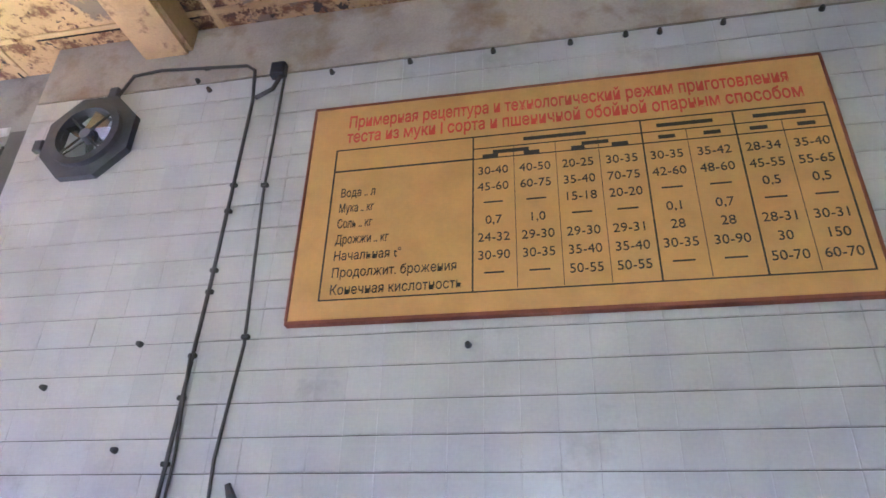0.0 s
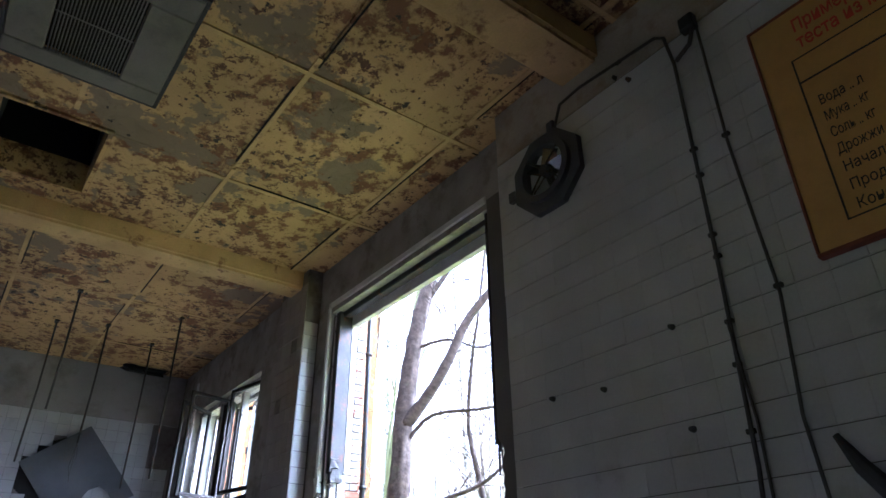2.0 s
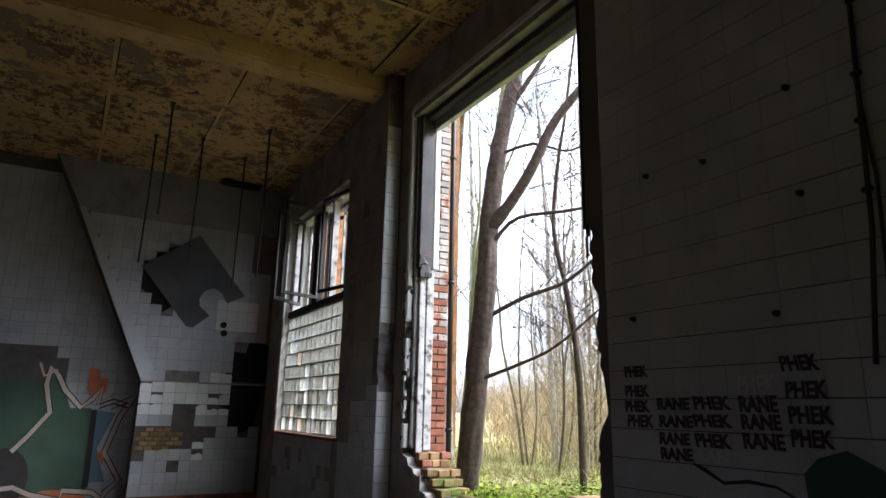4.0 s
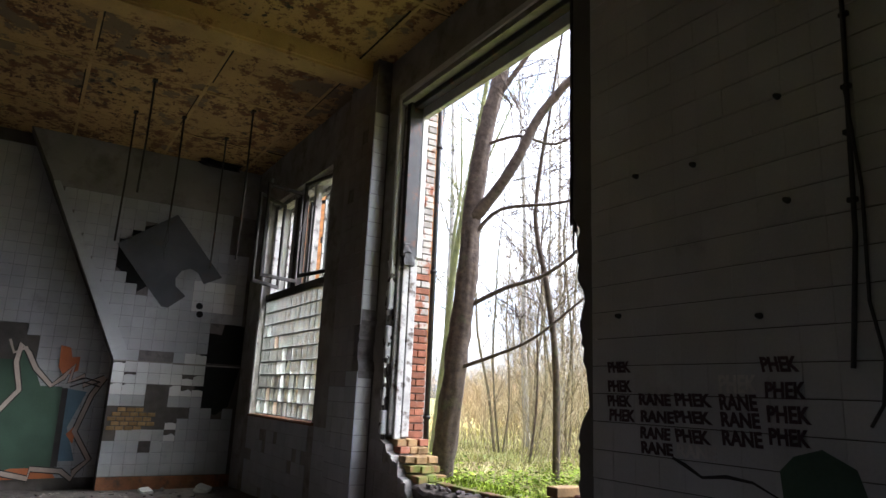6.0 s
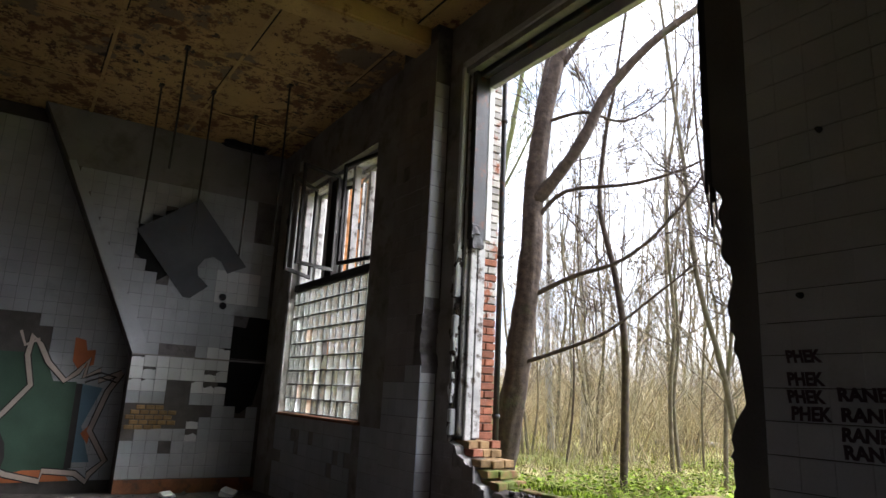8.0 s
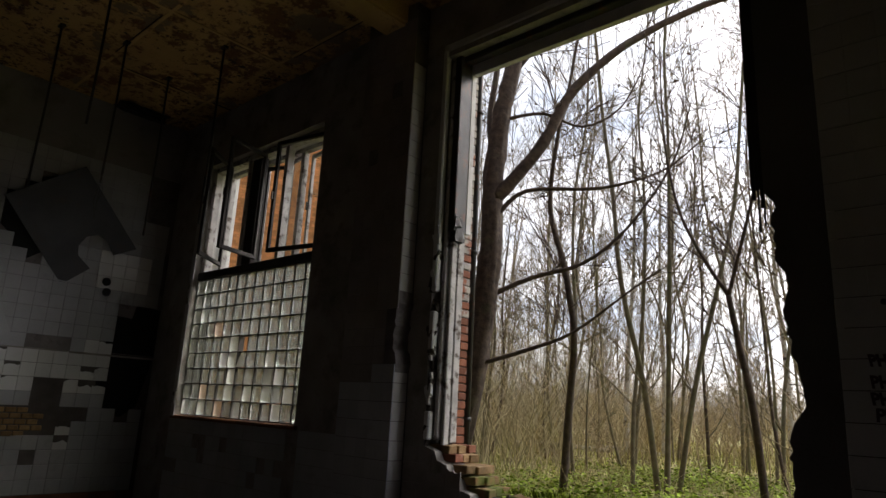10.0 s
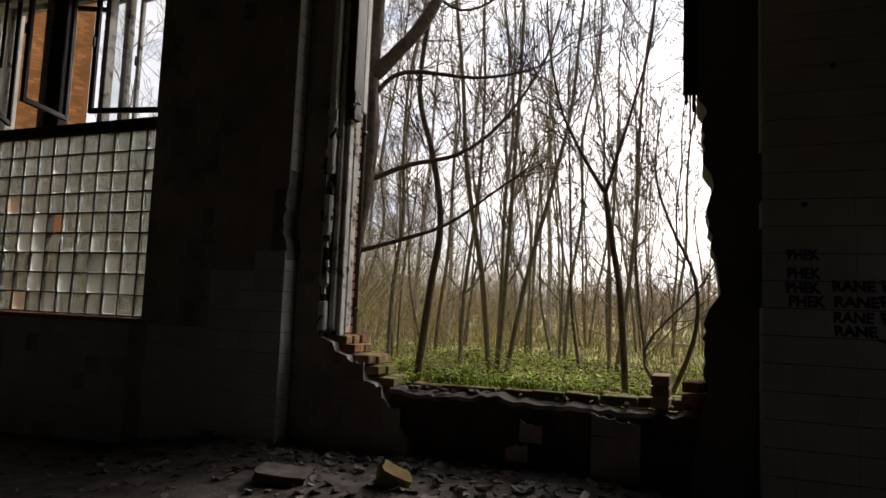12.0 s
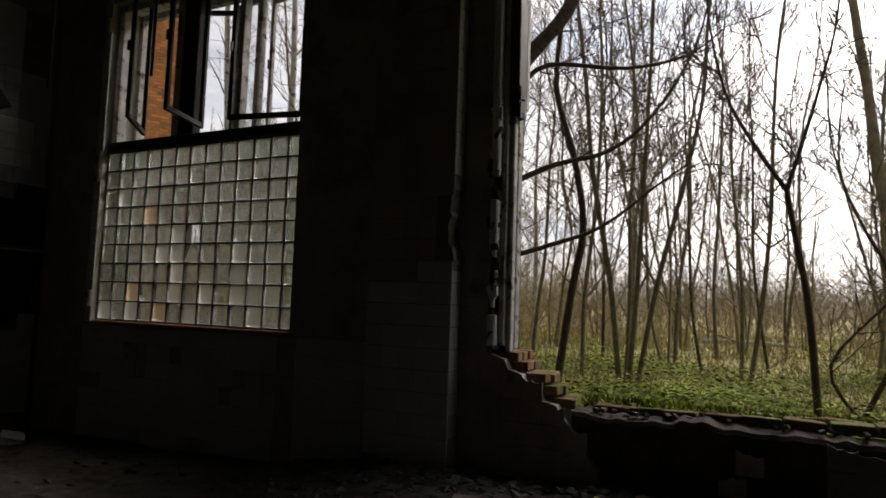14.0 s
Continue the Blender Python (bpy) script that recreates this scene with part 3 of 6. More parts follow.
slab(bm, -11.68, -8.9, BY - 0.045, GY + 0.09, 1.09, 1.131, 0.008)
part("window_sill", bm, PLINTH, window_1, "chipped window sill with crumbs")
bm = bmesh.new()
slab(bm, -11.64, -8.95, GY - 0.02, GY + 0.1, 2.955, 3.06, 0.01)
part("transom", bm, ROTTEN_BACKLIT_WOOD, window_1, "dark wooden transom")
bm = bmesh.new()
for x0, x1, z0, z1 in ((-11.64, -11.56, 3.06, 4.62), (-9.03, -8.95, 3.06, 4.62), (-11.56, -9.03, 4.54, 4.62), (-10.72, -10.65, 3.06, 4.54), (-9.85, -9.78, 3.06, 4.54)):
    slab(bm, x0, x1, GY + 0.02, GY + 0.12, z0, z1, 0.006)
part("window_frame", bm, WOOD, window_1, "peeling white casement frame")
bm = bmesh.new()
for x0, x1, z0, z1 in ((-11.64, -11.56, 3.06, 4.62), (-9.03, -8.95, 3.06, 4.62), (-11.56, -9.03, 4.54, 4.62), (-10.72, -10.65, 3.06, 4.54), (-9.85, -9.78, 3.06, 4.54)):
    slab(bm, x0, x1, GY + 0.26, GY + 0.34, z0, z1, 0.006)
part("outer_frame", bm, WOOD, window_1, "weathered outer casement frame")
bm = bmesh.new()
slab(bm, -11.72, -11.645, BY - 0.03, BY + 0.07, 1.13, 4.7, 0.015)
part("jamb_trim", bm, WOOD, window_1, "old painted trim beside the window")


# post coloured near black, as it stands against the light
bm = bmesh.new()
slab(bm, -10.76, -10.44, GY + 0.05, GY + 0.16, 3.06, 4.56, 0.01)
part("centre_post", bm, ROTTEN_BACKLIT_WOOD, window_1, "broad centre post, coloured dark for its backlit look")


def sash(hinge_x, hinge_y, width, angle, z0=3.1, z1=4.52, pane=True):
    """A narrow double-glazed casement leaf on its hinge."""
    leaf = new("sash")
    leaf.location = (hinge_x, hinge_y, 0)
    leaf.rotation_euler = (0, 0, radians(angle))
    leaf.parent = window_1
    s = 1 if width > 0 else -1
    w = abs(width)
    bm = bmesh.new()
    for a, b, c, d in ((0, 0.045, z0, z1), (w - 0.045, w, z0, z1), (0.045, w - 0.045, z0, z0 + 0.05), (0.045, w - 0.045, z1 - 0.05, z1)):
        slab(bm, min(s * a, s * b), max(s * a, s * b), -0.02, 0.02, c, d, 0.004)
    # leaves swung open take the dark copy: their backlit side is painted
    me = mesh_of("sash_frame", bm, ROTTEN_BACKLIT_WOOD if abs(angle) > 10.5 else WOOD)
    ob = new("sash_frame", me)
    ob.parent = leaf
    if pane:
        bm = bmesh.new()
        box(bm, min(s * 0.04, s * (w - 0.04)), max(s * 0.04, s * (w - 0.04)), -0.003, 0.003, z0 + 0.045, z1 - 0.045)
        g = new("pane", mesh_of("pane", bm, PANE))
        g.visible_shadow = False
        g.parent = leaf
    bm = bmesh.new()
    slab(bm, min(s * (w - 0.035), s * (w - 0.015)), max(s * (w - 0.035), s * (w - 0.015)), -0.05, -0.02, (z0 + z1) / 2 - 0.05, (z0 + z1) / 2 + 0.05, 0.004)
    h = new("handle", mesh_of("handle", bm, METAL))
    h.parent = leaf
    return leaf


sash(-11.1, GY + 0.0, 0.75, -50, pane=False)
sash(-10.25, GY + 0.0, 0.66, -72, pane=False)
sash(-8.97, GY + 0.0, -0.8, 11, pane=False)
sash(-10.66, GY + 0.28, 0.42, 24, pane=False)
sash(-9.78, GY + 0.28, -0.42, -10)
sash(-9.05, GY + 0.3, -0.7, -6, pane=False)

# ---- the broken opening: frame, brick reveal, sill ----
opening = tagged(new("door_1"), "tall broken wall opening with old frame remains", kind="structure")
bm = bmesh.new()
for z0, z1 in ((1.12, 1.36), (1.84, 2.24), (2.42, 2.9), (2.905, 4.86)):
    slab(bm, -7.145, -7.08, BY - 0.014, BY + 0.05, z0, z1, 0.012)
slab(bm, -7.14, -4.28, BY - 0.012, BY + 0.04, 4.84, 4.92, 0.012)
part("plaster_edge", bm, WHITEWASH, opening, "chipped pale plaster edge")
rng = random.Random(91)
bm = bmesh.new()
for k in range(22):
    z = 1.1 + 1.9 * (k + rng.random()) / 22
    rough_block(bm, (-7.12 + rng.uniform(-0.03, 0.025), BY + rng.uniform(-0.01, 0.05), z), (rng.uniform(0.025, 0.06), rng.uniform(0.025, 0.05), rng.uniform(0.05, 0.13)), (rng.uniform(-20, 20), rng.uniform(-20, 20), rng.uniform(0, 90)), 0.25, 2)
part("broken_plaster", bm, DARKMORTAR, opening, "dark crumbled plaster along the jamb")
bm = bmesh.new()
for k in range(12):
    z = 1.4 + 1.7 * rng.random()
    rough_block(bm, (-7.11 + rng.uniform(-0.02, 0.03), BY - 0.005, z), (rng.uniform(0.02, 0.05), 0.03, rng.uniform(0.04, 0.12)), (rng.uniform(-10, 10), rng.uniform(-25, 25), 0), 0.25, 1)
part("plaster_flake", bm, WHITEWASH, opening, "pale plaster flakes left on the jamb")
bm = bmesh.new()
slab(bm, -7.08, -7.035, BY + 0.055, BY + 0.15, 1.12, 4.78, 0.006)
slab(bm, -7.03, -6.99, BY + 0.09, BY + 0.165, 1.08, 2.98, 0.008)
slab(bm, -7.03, -6.985, BY + 0.17, BY + 0.26, 1.1, 2.98, 0.008)
part("frame_board", bm, WOOD, opening, "upright frame board with peeling white paint")
bm = bmesh.new()
slab(bm, -7.11, -7.032, BY + 0.16, BY + 0.262, 1.06, 4.8, 0.006)
part("inner_post", bm, ROTTEN_BACKLIT_WOOD, opening, "dark rotten post behind the boards")
bm = bmesh.new()
slab(bm, -7.03, -6.95, BY + 0.05, BY + 0.22, 2.985, 4.78, 0.008)
rough_block(bm, (-6.98, BY + 0.14, 2.95), (0.07, 0.14, 0.12), jit=0.15)
rough_block(bm, (-6.96, BY + 0.1, 3.08), (0.05, 0.1, 0.1), jit=0.2)
slab(bm, -7.02, -4.29, BY + 0.101, BY + 0.2, 4.72, 4.868, 0.01)
part("steel_frame", bm, METAL, opening, "black rusted remains of the inner frame")
bm = bmesh.new()
slab(bm, -6.985, -6.95, BY + 0.222, BY + 0.29, 2.99, 4.82, 0.004)
slab(bm, -6.95, -4.3, BY + 0.222, BY + 0.29, 4.63, 4.76, 0.006)
part("outer_board", bm, WHITEWASH, opening, "pale outer frame board")
bm = bmesh.new()
rng = random.Random(9)
slab(bm, -4.36, -4.268, BY + 0.05, BY + 0.075, 2.87, 4.82, 0.004)
for a, w, z in ((-4.35, 0.022, 2.8), (-4.318, 0.012, 2.58), (-4.3, 0.02, 2.74), (-4.285, 0.01, 2.62)):
    box(bm, a, a + w, BY + 0.035 + rng.uniform(0, 0.01), BY + 0.048, z, 4.8)
part("hanging_strip", bm, ROTTEN_BACKLIT_WOOD, opening, "splintered strips hanging from the frame")

# brick jamb outside
brick_core = bmesh.new()
box(brick_core, -8.9, -7.155, OUT - 0.235, OUT - 0.005, -0.3, CZ + 0.3)
box(brick_core, -7.155, -7.118, OUT - 0.235, OUT - 0.012, 1.06, CZ + 0.3)
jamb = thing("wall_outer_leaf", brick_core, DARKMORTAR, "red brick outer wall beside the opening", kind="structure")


def brick_mesh(material, lx=0.24, ly=0.115, lz=0.066):
    bm = bmesh.new()
    slab(bm, -lx / 2, lx / 2, -ly / 2, ly / 2, -lz / 2, lz / 2, 0.006)
    return mesh_of("brick", bm, material)


def brick(me, parent, x, y, z, turn=0.0, tilt=0.0, roll=0.0):
    ob = new("brick", me)
    ob.location, ob.rotation_euler = (x, y, z), (tilt, roll, turn)
    ob.parent = parent
    return ob


BR, LB, YB, MB = (brick_mesh(m) for m in (BRICK, LIMEBRICK, YELLOWBRICK, MOSSBRICK))
rng = random.Random(15)
for k in range(62):
    z = 1.12 + k * 0.077
    if z > CZ:
        break
    me = BR if z < 2.1 else (BR if rng.random() < 0.4 and z < 2.9 else LB)
    if k % 2:
        for yy in (3.17, 3.293):
            brick(me, jamb, -7.222 + rng.uniform(-0.006, 0.006), yy, z)
    else:
        brick(me, jamb, -7.160 + rng.uniform(-0.006, 0.006), 3.23, z, radians(90))
# downpipe outside
bm = bmesh.new()
tube(bm, [(-7.12, OUT + 0.05, 0.35), (-7.12, OUT + 0.05, 7)], 0.03, 10)
for z in (1.3, 2.9, 4.4):
    tube(bm, [(-7.12, OUT + 0.05, z - 0.02), (-7.12, OUT + 0.05, z + 0.02)], 0.042, 10)
thing("downpipe", bm, METAL, "thin dark metal pipe outside the opening", "pipe", smooth=True)

# stepped mossy bricks at the foot of the jamb
rng = random.Random(5)
for row, (x1, z) in enumerate(((-6.5, 0.77), (-6.6, 0.85), (-6.68, 0.93), (-6.84, 1.01), (-6.93, 1.08))):
    x = x1
    while x > -7.1:
        for yy in (3.0, 3.12, 3.24):
            m = (MB if row < 2 else YB) if rng.random() < 0.75 else BR
            brick(m, wall_n2, x - 0.12 + rng.uniform(-0.035, 0.02), yy + rng.uniform(-0.02, 0.015), z - 0.03, rng.uniform(-0.12, 0.12), rng.uniform(-0.05, 0.05), rng.uniform(-0.05, 0.05))
        x -= 0.25
# bricks along the broken sill
for k in range(9):
    for q in (1, 2):
        if rng.random() < 0.15:
            continue
        brick(MB, wall_sill, -6.28 + k * 0.25 + rng.uniform(-0.03, 0.03), 3.0 + q * 0.125 + rng.uniform(-0.02, 0.02), 0.70 + 0.006 * k, rng.uniform(-0.1, 0.1), rng.uniform(-0.06, 0.06), rng.uniform(-0.05, 0.05))
for k in range(9):
    brick(MB, wall_sill, -6.2 + k * 0.25 + rng.uniform(-0.02, 0.02), 3.36, 0.70, rng.uniform(-0.08, 0.08))
for z in (0.765, 0.84, 0.915):
    brick(YB, wall_sill, -4.485, 2.97, z, 1.45 + z * 0.1)
brick(BR, wall_sill, -4.27, 3.0, 0.8, 1.3)
brick(BR, wall_sill, -4.25, 3.02, 0.88, 1.1)
# moss cushions and crumbs on the sill
bm = bmesh.new()
for k in range(120):
    x = rng.uniform(-6.5, -4.3)
    rough_block(bm, (x, rng.uniform(2.96, 3.4), 0.712 + 0.006 * (x + 6.3)), (rng.uniform(0.015, 0.06), rng.uniform(0.015, 0.05), rng.uniform(0.01, 0.03)), (rng.uniform(0, 40), 0, rng.uniform(0, 360)), 0.2, 1)
thing("sill_crumbs", bm, RUBBLE, "crumbs and mortar bits on the broken sill", "rubble", kind="stuff")
bm = bmesh.new()
for k in range(900):
    x = rng.uniform(-6.5, -4.3)
    y = rng.uniform(3.12, 3.42)
    a, h = rng.uniform(0, 6.28), rng.uniform(0.012, 0.045)
    z = 0.742 + 0.004 * (x + 6.3)
    d = Vector((math.cos(a), math.sin(a), 0)) * 0.012
    v = [bm.verts.new(p) for p in (Vector((x, y, z)) - d, Vector((x, y, z)) + d, Vector((x + d.y, y - d.x, z + h)))]
    bm.faces.new(v)
thing("moss", bm, LEAF, "green moss growing along the broken sill", "moss", kind="stuff")

# ---- the sign ----
sx0, sx1, sz0, sz1, sy = -1.74, 1.06, 3.15, 4.52, 2.607
sign = root("sign_board", (sx0, sy, sz0), "large yellow painted recipe board with red heading and ruled table", "sign")
bm = bmesh.new()
slab(bm, 0, sx1 - sx0, 0, 0.03, 0, sz1 - sz0, 0.004)
board = part("board", bm, SIGN, sign, "ochre painted board face")
bm = bmesh.new()
for a, b, c, d in ((-0.012, sx1 - sx0 + 0.012, -0.022, -0.001), (-0.012, sx1 - sx0 + 0.012, sz1 - sz0 + 0.001, sz1 - sz0 + 0.012), (-0.014, -0.001, -0.001, sz1 - sz0), (sx1 - sx0 + 0.001, sx1 - sx0 + 0.014, -0.001, sz1 - sz0)):
    slab(bm, a, b, -0.008, 0.04, c, d, 0.003)
part("frame", bm, SIGNEDGE, sign, "reddish wooden frame strip")
W, Hh = sx1 - sx0, sz1 - sz0


def rule(u0, u1, v0, v1):
    bm = bmesh.new()
    box(bm, u0 * W, u1 * W, -0.003, 0.001, v0 * Hh, v1 * Hh)
    part("ruled_line", bm, BLACKPAINT, board)


for v in (0.075,):
    rule(0.055, 0.985, v, v + 0.005)
rule(0.055, 0.34, 0.765, 0.770)
rule(0.055, 0.34, 0.655, 0.662)
rule(0.34, 0.985, 0.765, 0.770)
rule(0.34, 0.985, 0.705, 0.709)
rule(0.34, 0.985, 0.655, 0.659)
rule(0.055, 0.058, 0.075, 0.77)
rule(0.982, 0.985, 0.075, 0.77)
for u in (0.34, 0.66, 0.825):
    rule(u, u + 0.003, 0.075, 0.77)
for u in (0.42, 0.5, 0.58, 0.74, 0.905):
    rule(u, u + 0.0012, 0.085, 0.705)


def on_sign(text, u, v, size, material, align="LEFT", width=0.0, fat=0.0):
    return lettering(text, size, (u * W, -0.002, v * Hh), (90, 0, 0), material, board, align=align, width=width, fat=fat)


on_sign("Примерная рецептура и технологический режим приготовления", 0.075, 0.885, 0.115, RED, width=0.86 * W, fat=0.0015)
on_sign("теста из муки I сорта и пшеничной обойной опарным способом", 0.075, 0.805, 0.115, RED, width=0.88 * W, fat=0.0015)
for k, s in enumerate(("Вода .. л", "Мука .. кг", "Соль .. кг", "Дрожжи .. кг", "Начальная t°", "Продолжит. брожения", "Конечная кислотность")):
    on_sign(s, 0.075, 0.53 - k * 0.072, 0.078, BLACKPAINT, width=(0.07, 0.07, 0.07, 0.105, 0.13, 0.235, 0.245)[k] * W)
COLS = (0.38, 0.46, 0.54, 0.62, 0.70, 0.782, 0.865, 0.945)
rows = ("30-40 40-50 20-25 30-35 30-35 35-42 28-34 35-40", "45-60 60-75 35-40 70-75 42-60 48-60 45-55 55-65", "— — 15-18 20-20 — — 0,5 0,5", "0,7 1,0 — — 0,1 0,7 — —", "24-32 29-30 29-30 29-31 28 28 28-31 30-31", "30-90 30-35 35-40 35-40 30-35 30-90 30 150", "— — 50-55 50-55 — — 50-70 60-70")
for r, line in enumerate(rows):
    for c, s in enumerate(line.split()):
        if s == "—":
            rule(COLS[c] - 0.018, COLS[c] + 0.018, 0.598 - r * 0.075, 0.604 - r * 0.075)
        else:
            on_sign(s, COLS[c], 0.58 - r * 0.075, 0.072, BLACKPAINT, "CENTER")
for u0, u1, v in ((0.44, 0.56, 0.735), (0.69, 0.79, 0.735), (0.86, 0.95, 0.735), (0.38, 0.45, 0.685), (0.55, 0.60, 0.685), (0.36, 0.39, 0.668), (0.44, 0.47, 0.668), (0.53, 0.555, 0.668), (0.605, 0.635, 0.668), (0.69, 0.72, 0.68), (0.77, 0.8, 0.68), (0.85, 0.88, 0.68), (0.93, 0.96, 0.68)):
    rule(u0, u1, v - 0.008, v + 0.008)

# ---- round exhaust fan on the wall ----
fan = root("exhaust_fan", (-3.33, WY, 4.53), "round grey exhaust fan in an eight-sided housing on the tiled wall", "fan")


def ring(bm, r0, r1, y0, y1, n):
    a = [[bm.verts.new((r * math.cos(2 * math.pi * (k + 0.5) / n), y, r * math.sin(2 * math.pi * (k + 0.5) / n))) for k in range(n)] for r, y in ((r1, y1), (r1, y0), (r0, y0), (r0, y1))]
    for p, q in zip(a, a[1:] + a[:1]):
        for k in range(n):
            bm.faces.new((p[k], p[(k + 1) % n], q[(k + 1) % n], q[k]))
    bmesh.ops.recalc_face_normals(bm, faces=bm.faces)


bm = bmesh.new()
ring(bm, 0.21, 0.345, -0.05, 0.0, 8)
part("housing", bm, LAMPGREY, fan, "eight-sided grey housing")
bm = bmesh.new()
ring(bm, 0.2, 0.25, -0.09, -0.04, 32)
part("rim", bm, LAMPGREY, fan, smooth=False)
# pale plate: the brightness inside the fan is put into its colour
bm = bmesh.new()
bmesh.ops.create_circle(bm, cap_ends=True, radius=0.215, segments=32, matrix=pose(0, -0.004, 0, 90))
part("back_plate", bm, TILE_CLEAN, fan, "back plate coloured pale for the bright inside")
bm = bmesh.new()
bmesh.ops.create_cone(bm, cap_ends=True, segments=20, radius1=0.05, radius2=0.04, depth=0.06, matrix=pose(0, -0.05, 0, 90))
hub = part("hub", bm, LAMPGREY, fan)
for k in range(5):
    bm = bmesh.new()
    vs = box(bm, 0.03, 0.185, -0.004, 0.004, -0.055, 0.055)
    bmesh.ops.transform(bm, matrix=pose(0, -0.03, 0, 0, k * 72, 0) @ pose(0, 0, 0, 32, 0, 0), verts=vs)
    part("blade", bm, CHROME, hub, "bright metal fan blade")
for k in range(4):
    bm = bmesh.new()
    vs = box(bm, 0.04, 0.21, -0.075, -0.065, -0.006, 0.006)
    bmesh.ops.transform(bm, matrix=pose(0, 0, 0, 0, 45 + k * 90, 0), verts=vs)
    part("guard_bar", bm, METAL, fan)
for x, z in ((0.08, 0.36), (-0.37, -0.03)):
    bm = bmesh.new()
    slab(bm, x - 0.035, x + 0.035, -0.05, 0.0, z - 0.045, z + 0.045, 0.008)
    part("terminal_box", bm, LAMPGREY, fan)

# ---- cables and conduit on the tiled wall ----
bm = bmesh.new()
tube(bm, [(-3.22, WY - 0.02, 4.88), (-3.15, WY - 0.02, 5.04), (-2.95, WY - 0.02, 5.06), (-2.3, WY - 0.02, 5.0), (-2.24, WY - 0.02, 4.95), (-2.21, WY - 0.02, 4.7), (-2.22, WY - 0.02, 4.0), (-2.23, WY - 0.022, 3.4), (-2.25, WY - 0.018, 2.9), (-2.27, WY - 0.02, 2.3), (-2.33, WY - 0.02, 1.72)], 0.011, 8)
thing("conduit", bm, CABLE, "dark cable conduit running down the tiled wall", "conduit", smooth=True)
bm = bmesh.new()
tube(bm, [(-2.04, WY - 0.03, 4.86), (-2.08, WY - 0.03, 4.76), (-2.19, WY - 0.03, 4.7)], 0.014, 8)
thing("cable", bm, CABLE, "short cable loop below the junction box", "cable", "wall cables", smooth=True)
bm = bmesh.new()
tube(bm, [(-2.02, WY - 0.016, 4.86), (-2.02, WY - 0.016, 3.97), (-1.97, WY - 0.016, 3.05), (-2.02, WY - 0.016, 2.48), (-2.0, WY - 0.02, 2.1), (-2.06, WY - 0.04, 1.6)], 0.009, 6)
thing("cable", bm, CABLE, "thin dark cable hanging down the tiled wall", "cable", "wall cables", smooth=True)
bm = bmesh.new()
tube(bm, [(-2.25, WY - 0.034, 3.0), (-2.22, WY - 0.03, 2.5), (-2.24, WY - 0.02, 2.0), (-2.2, WY - 0.02, 1.76), (-2.22, WY - 0.03, 1.57), (-2.28, WY - 0.02, 1.48)], 0.008, 6)
thing("cable", bm, CABLE, "loose end of a cable on the tiled wall", "cable", "wall cables", smooth=True)
jb = root("junction_box", (-2.06, WY, 4.91), "small black junction box on the wall", "junction box")
bm = bmesh.new()
slab(bm, -0.05, 0.05, -0.06, 0, -0.055, 0.055, 0.008)
part("body", bm, METAL, jb)
bm = bmesh.new()
slab(bm, -0.04, 0.04, -0.068, -0.06, -0.045, 0.045, 0.003)
part("cover", bm, METAL, jb)
bm = bmesh.new()
slab(bm, -0.022, 0.022, -0.025, 0, -0.012, 0.012, 0.004)
clip_me = mesh_of("cable_clip", bm, METAL)
for x, z in ((-2.22, 4.05), (-2.22, 3.87), (-2.23, 3.49), (-2.23, 3.36), (-2.25, 3.0), (-2.26, 2.78), (-2.27, 2.46), (-1.97, 3.09), (-2.02, 4.03), (-2.6, 5.03)):
    ob = tagged(new("cable_clip", clip_me), "small dark clip holding a cable to the tiles", "clip", "cable clips")
    ob.location = (x, WY - 0.002, z)
bm = bmesh.new()
bmesh.ops.create_cone(bm, cap_ends=True, segments=10, radius1=0.018, radius2=0.012, depth=0.03, matrix=pose(0, -0.012, 0, 90))
bolt_me = mesh_of("wall_plug", bm, METAL)
for x, z in ((-1.7, 4.86), (-1.19, 4.87), (-0.67, 4.87), (-0.21, 4.86), (0.11, 4.87), (0.3, 4.86), (0.65, 4.87), (1.17, 4.88), (-3.09, 2.86), (-2.57, 2.53), (-0.81, 3.0), (-2.58, 3.08), (-3.66, 2.05), (-2.75, 1.98), (-2.1, 1.95), (-3.5, 2.9), (-2.65, 4.93), (-2.55, 4.84)):
    ob = tagged(new("wall_plug", bolt_me), "rusty plug stuck in the tiled wall", "wall plug", "wall plugs")
    ob.location = (x, WY - 0.002, z)
# pointed bracket low on the wall
bm = bmesh.new()
tube(bm, [(-1.86, WY - 0.14, 2.35), (-1.80, WY - 0.13, 2.22), (-1.70, WY - 0.08, 2.06), (-1.62, WY, 1.94)], [0.014, 0.035, 0.045, 0.05], 8)
thing("wall_bracket", bm, METAL, "pointed black metal bracket on the wall", "bracket")

# ---- drawn lettering on the tiles ----
tags = root("wall_lettering", (-3.6, WY - 0.003, 1.5), "dark marker words written in rows over the wall tiles", "graffiti")


def tag(word, x, z, w, h, ink=MAROON, slant=0.0):
    lettering(word, h / 0.71, (x + 3.6, 0, z - 1.5), (90, 0, 0), ink, tags, name="word", width=w, fat=0.004, shear=slant)


rng = random.Random(18)
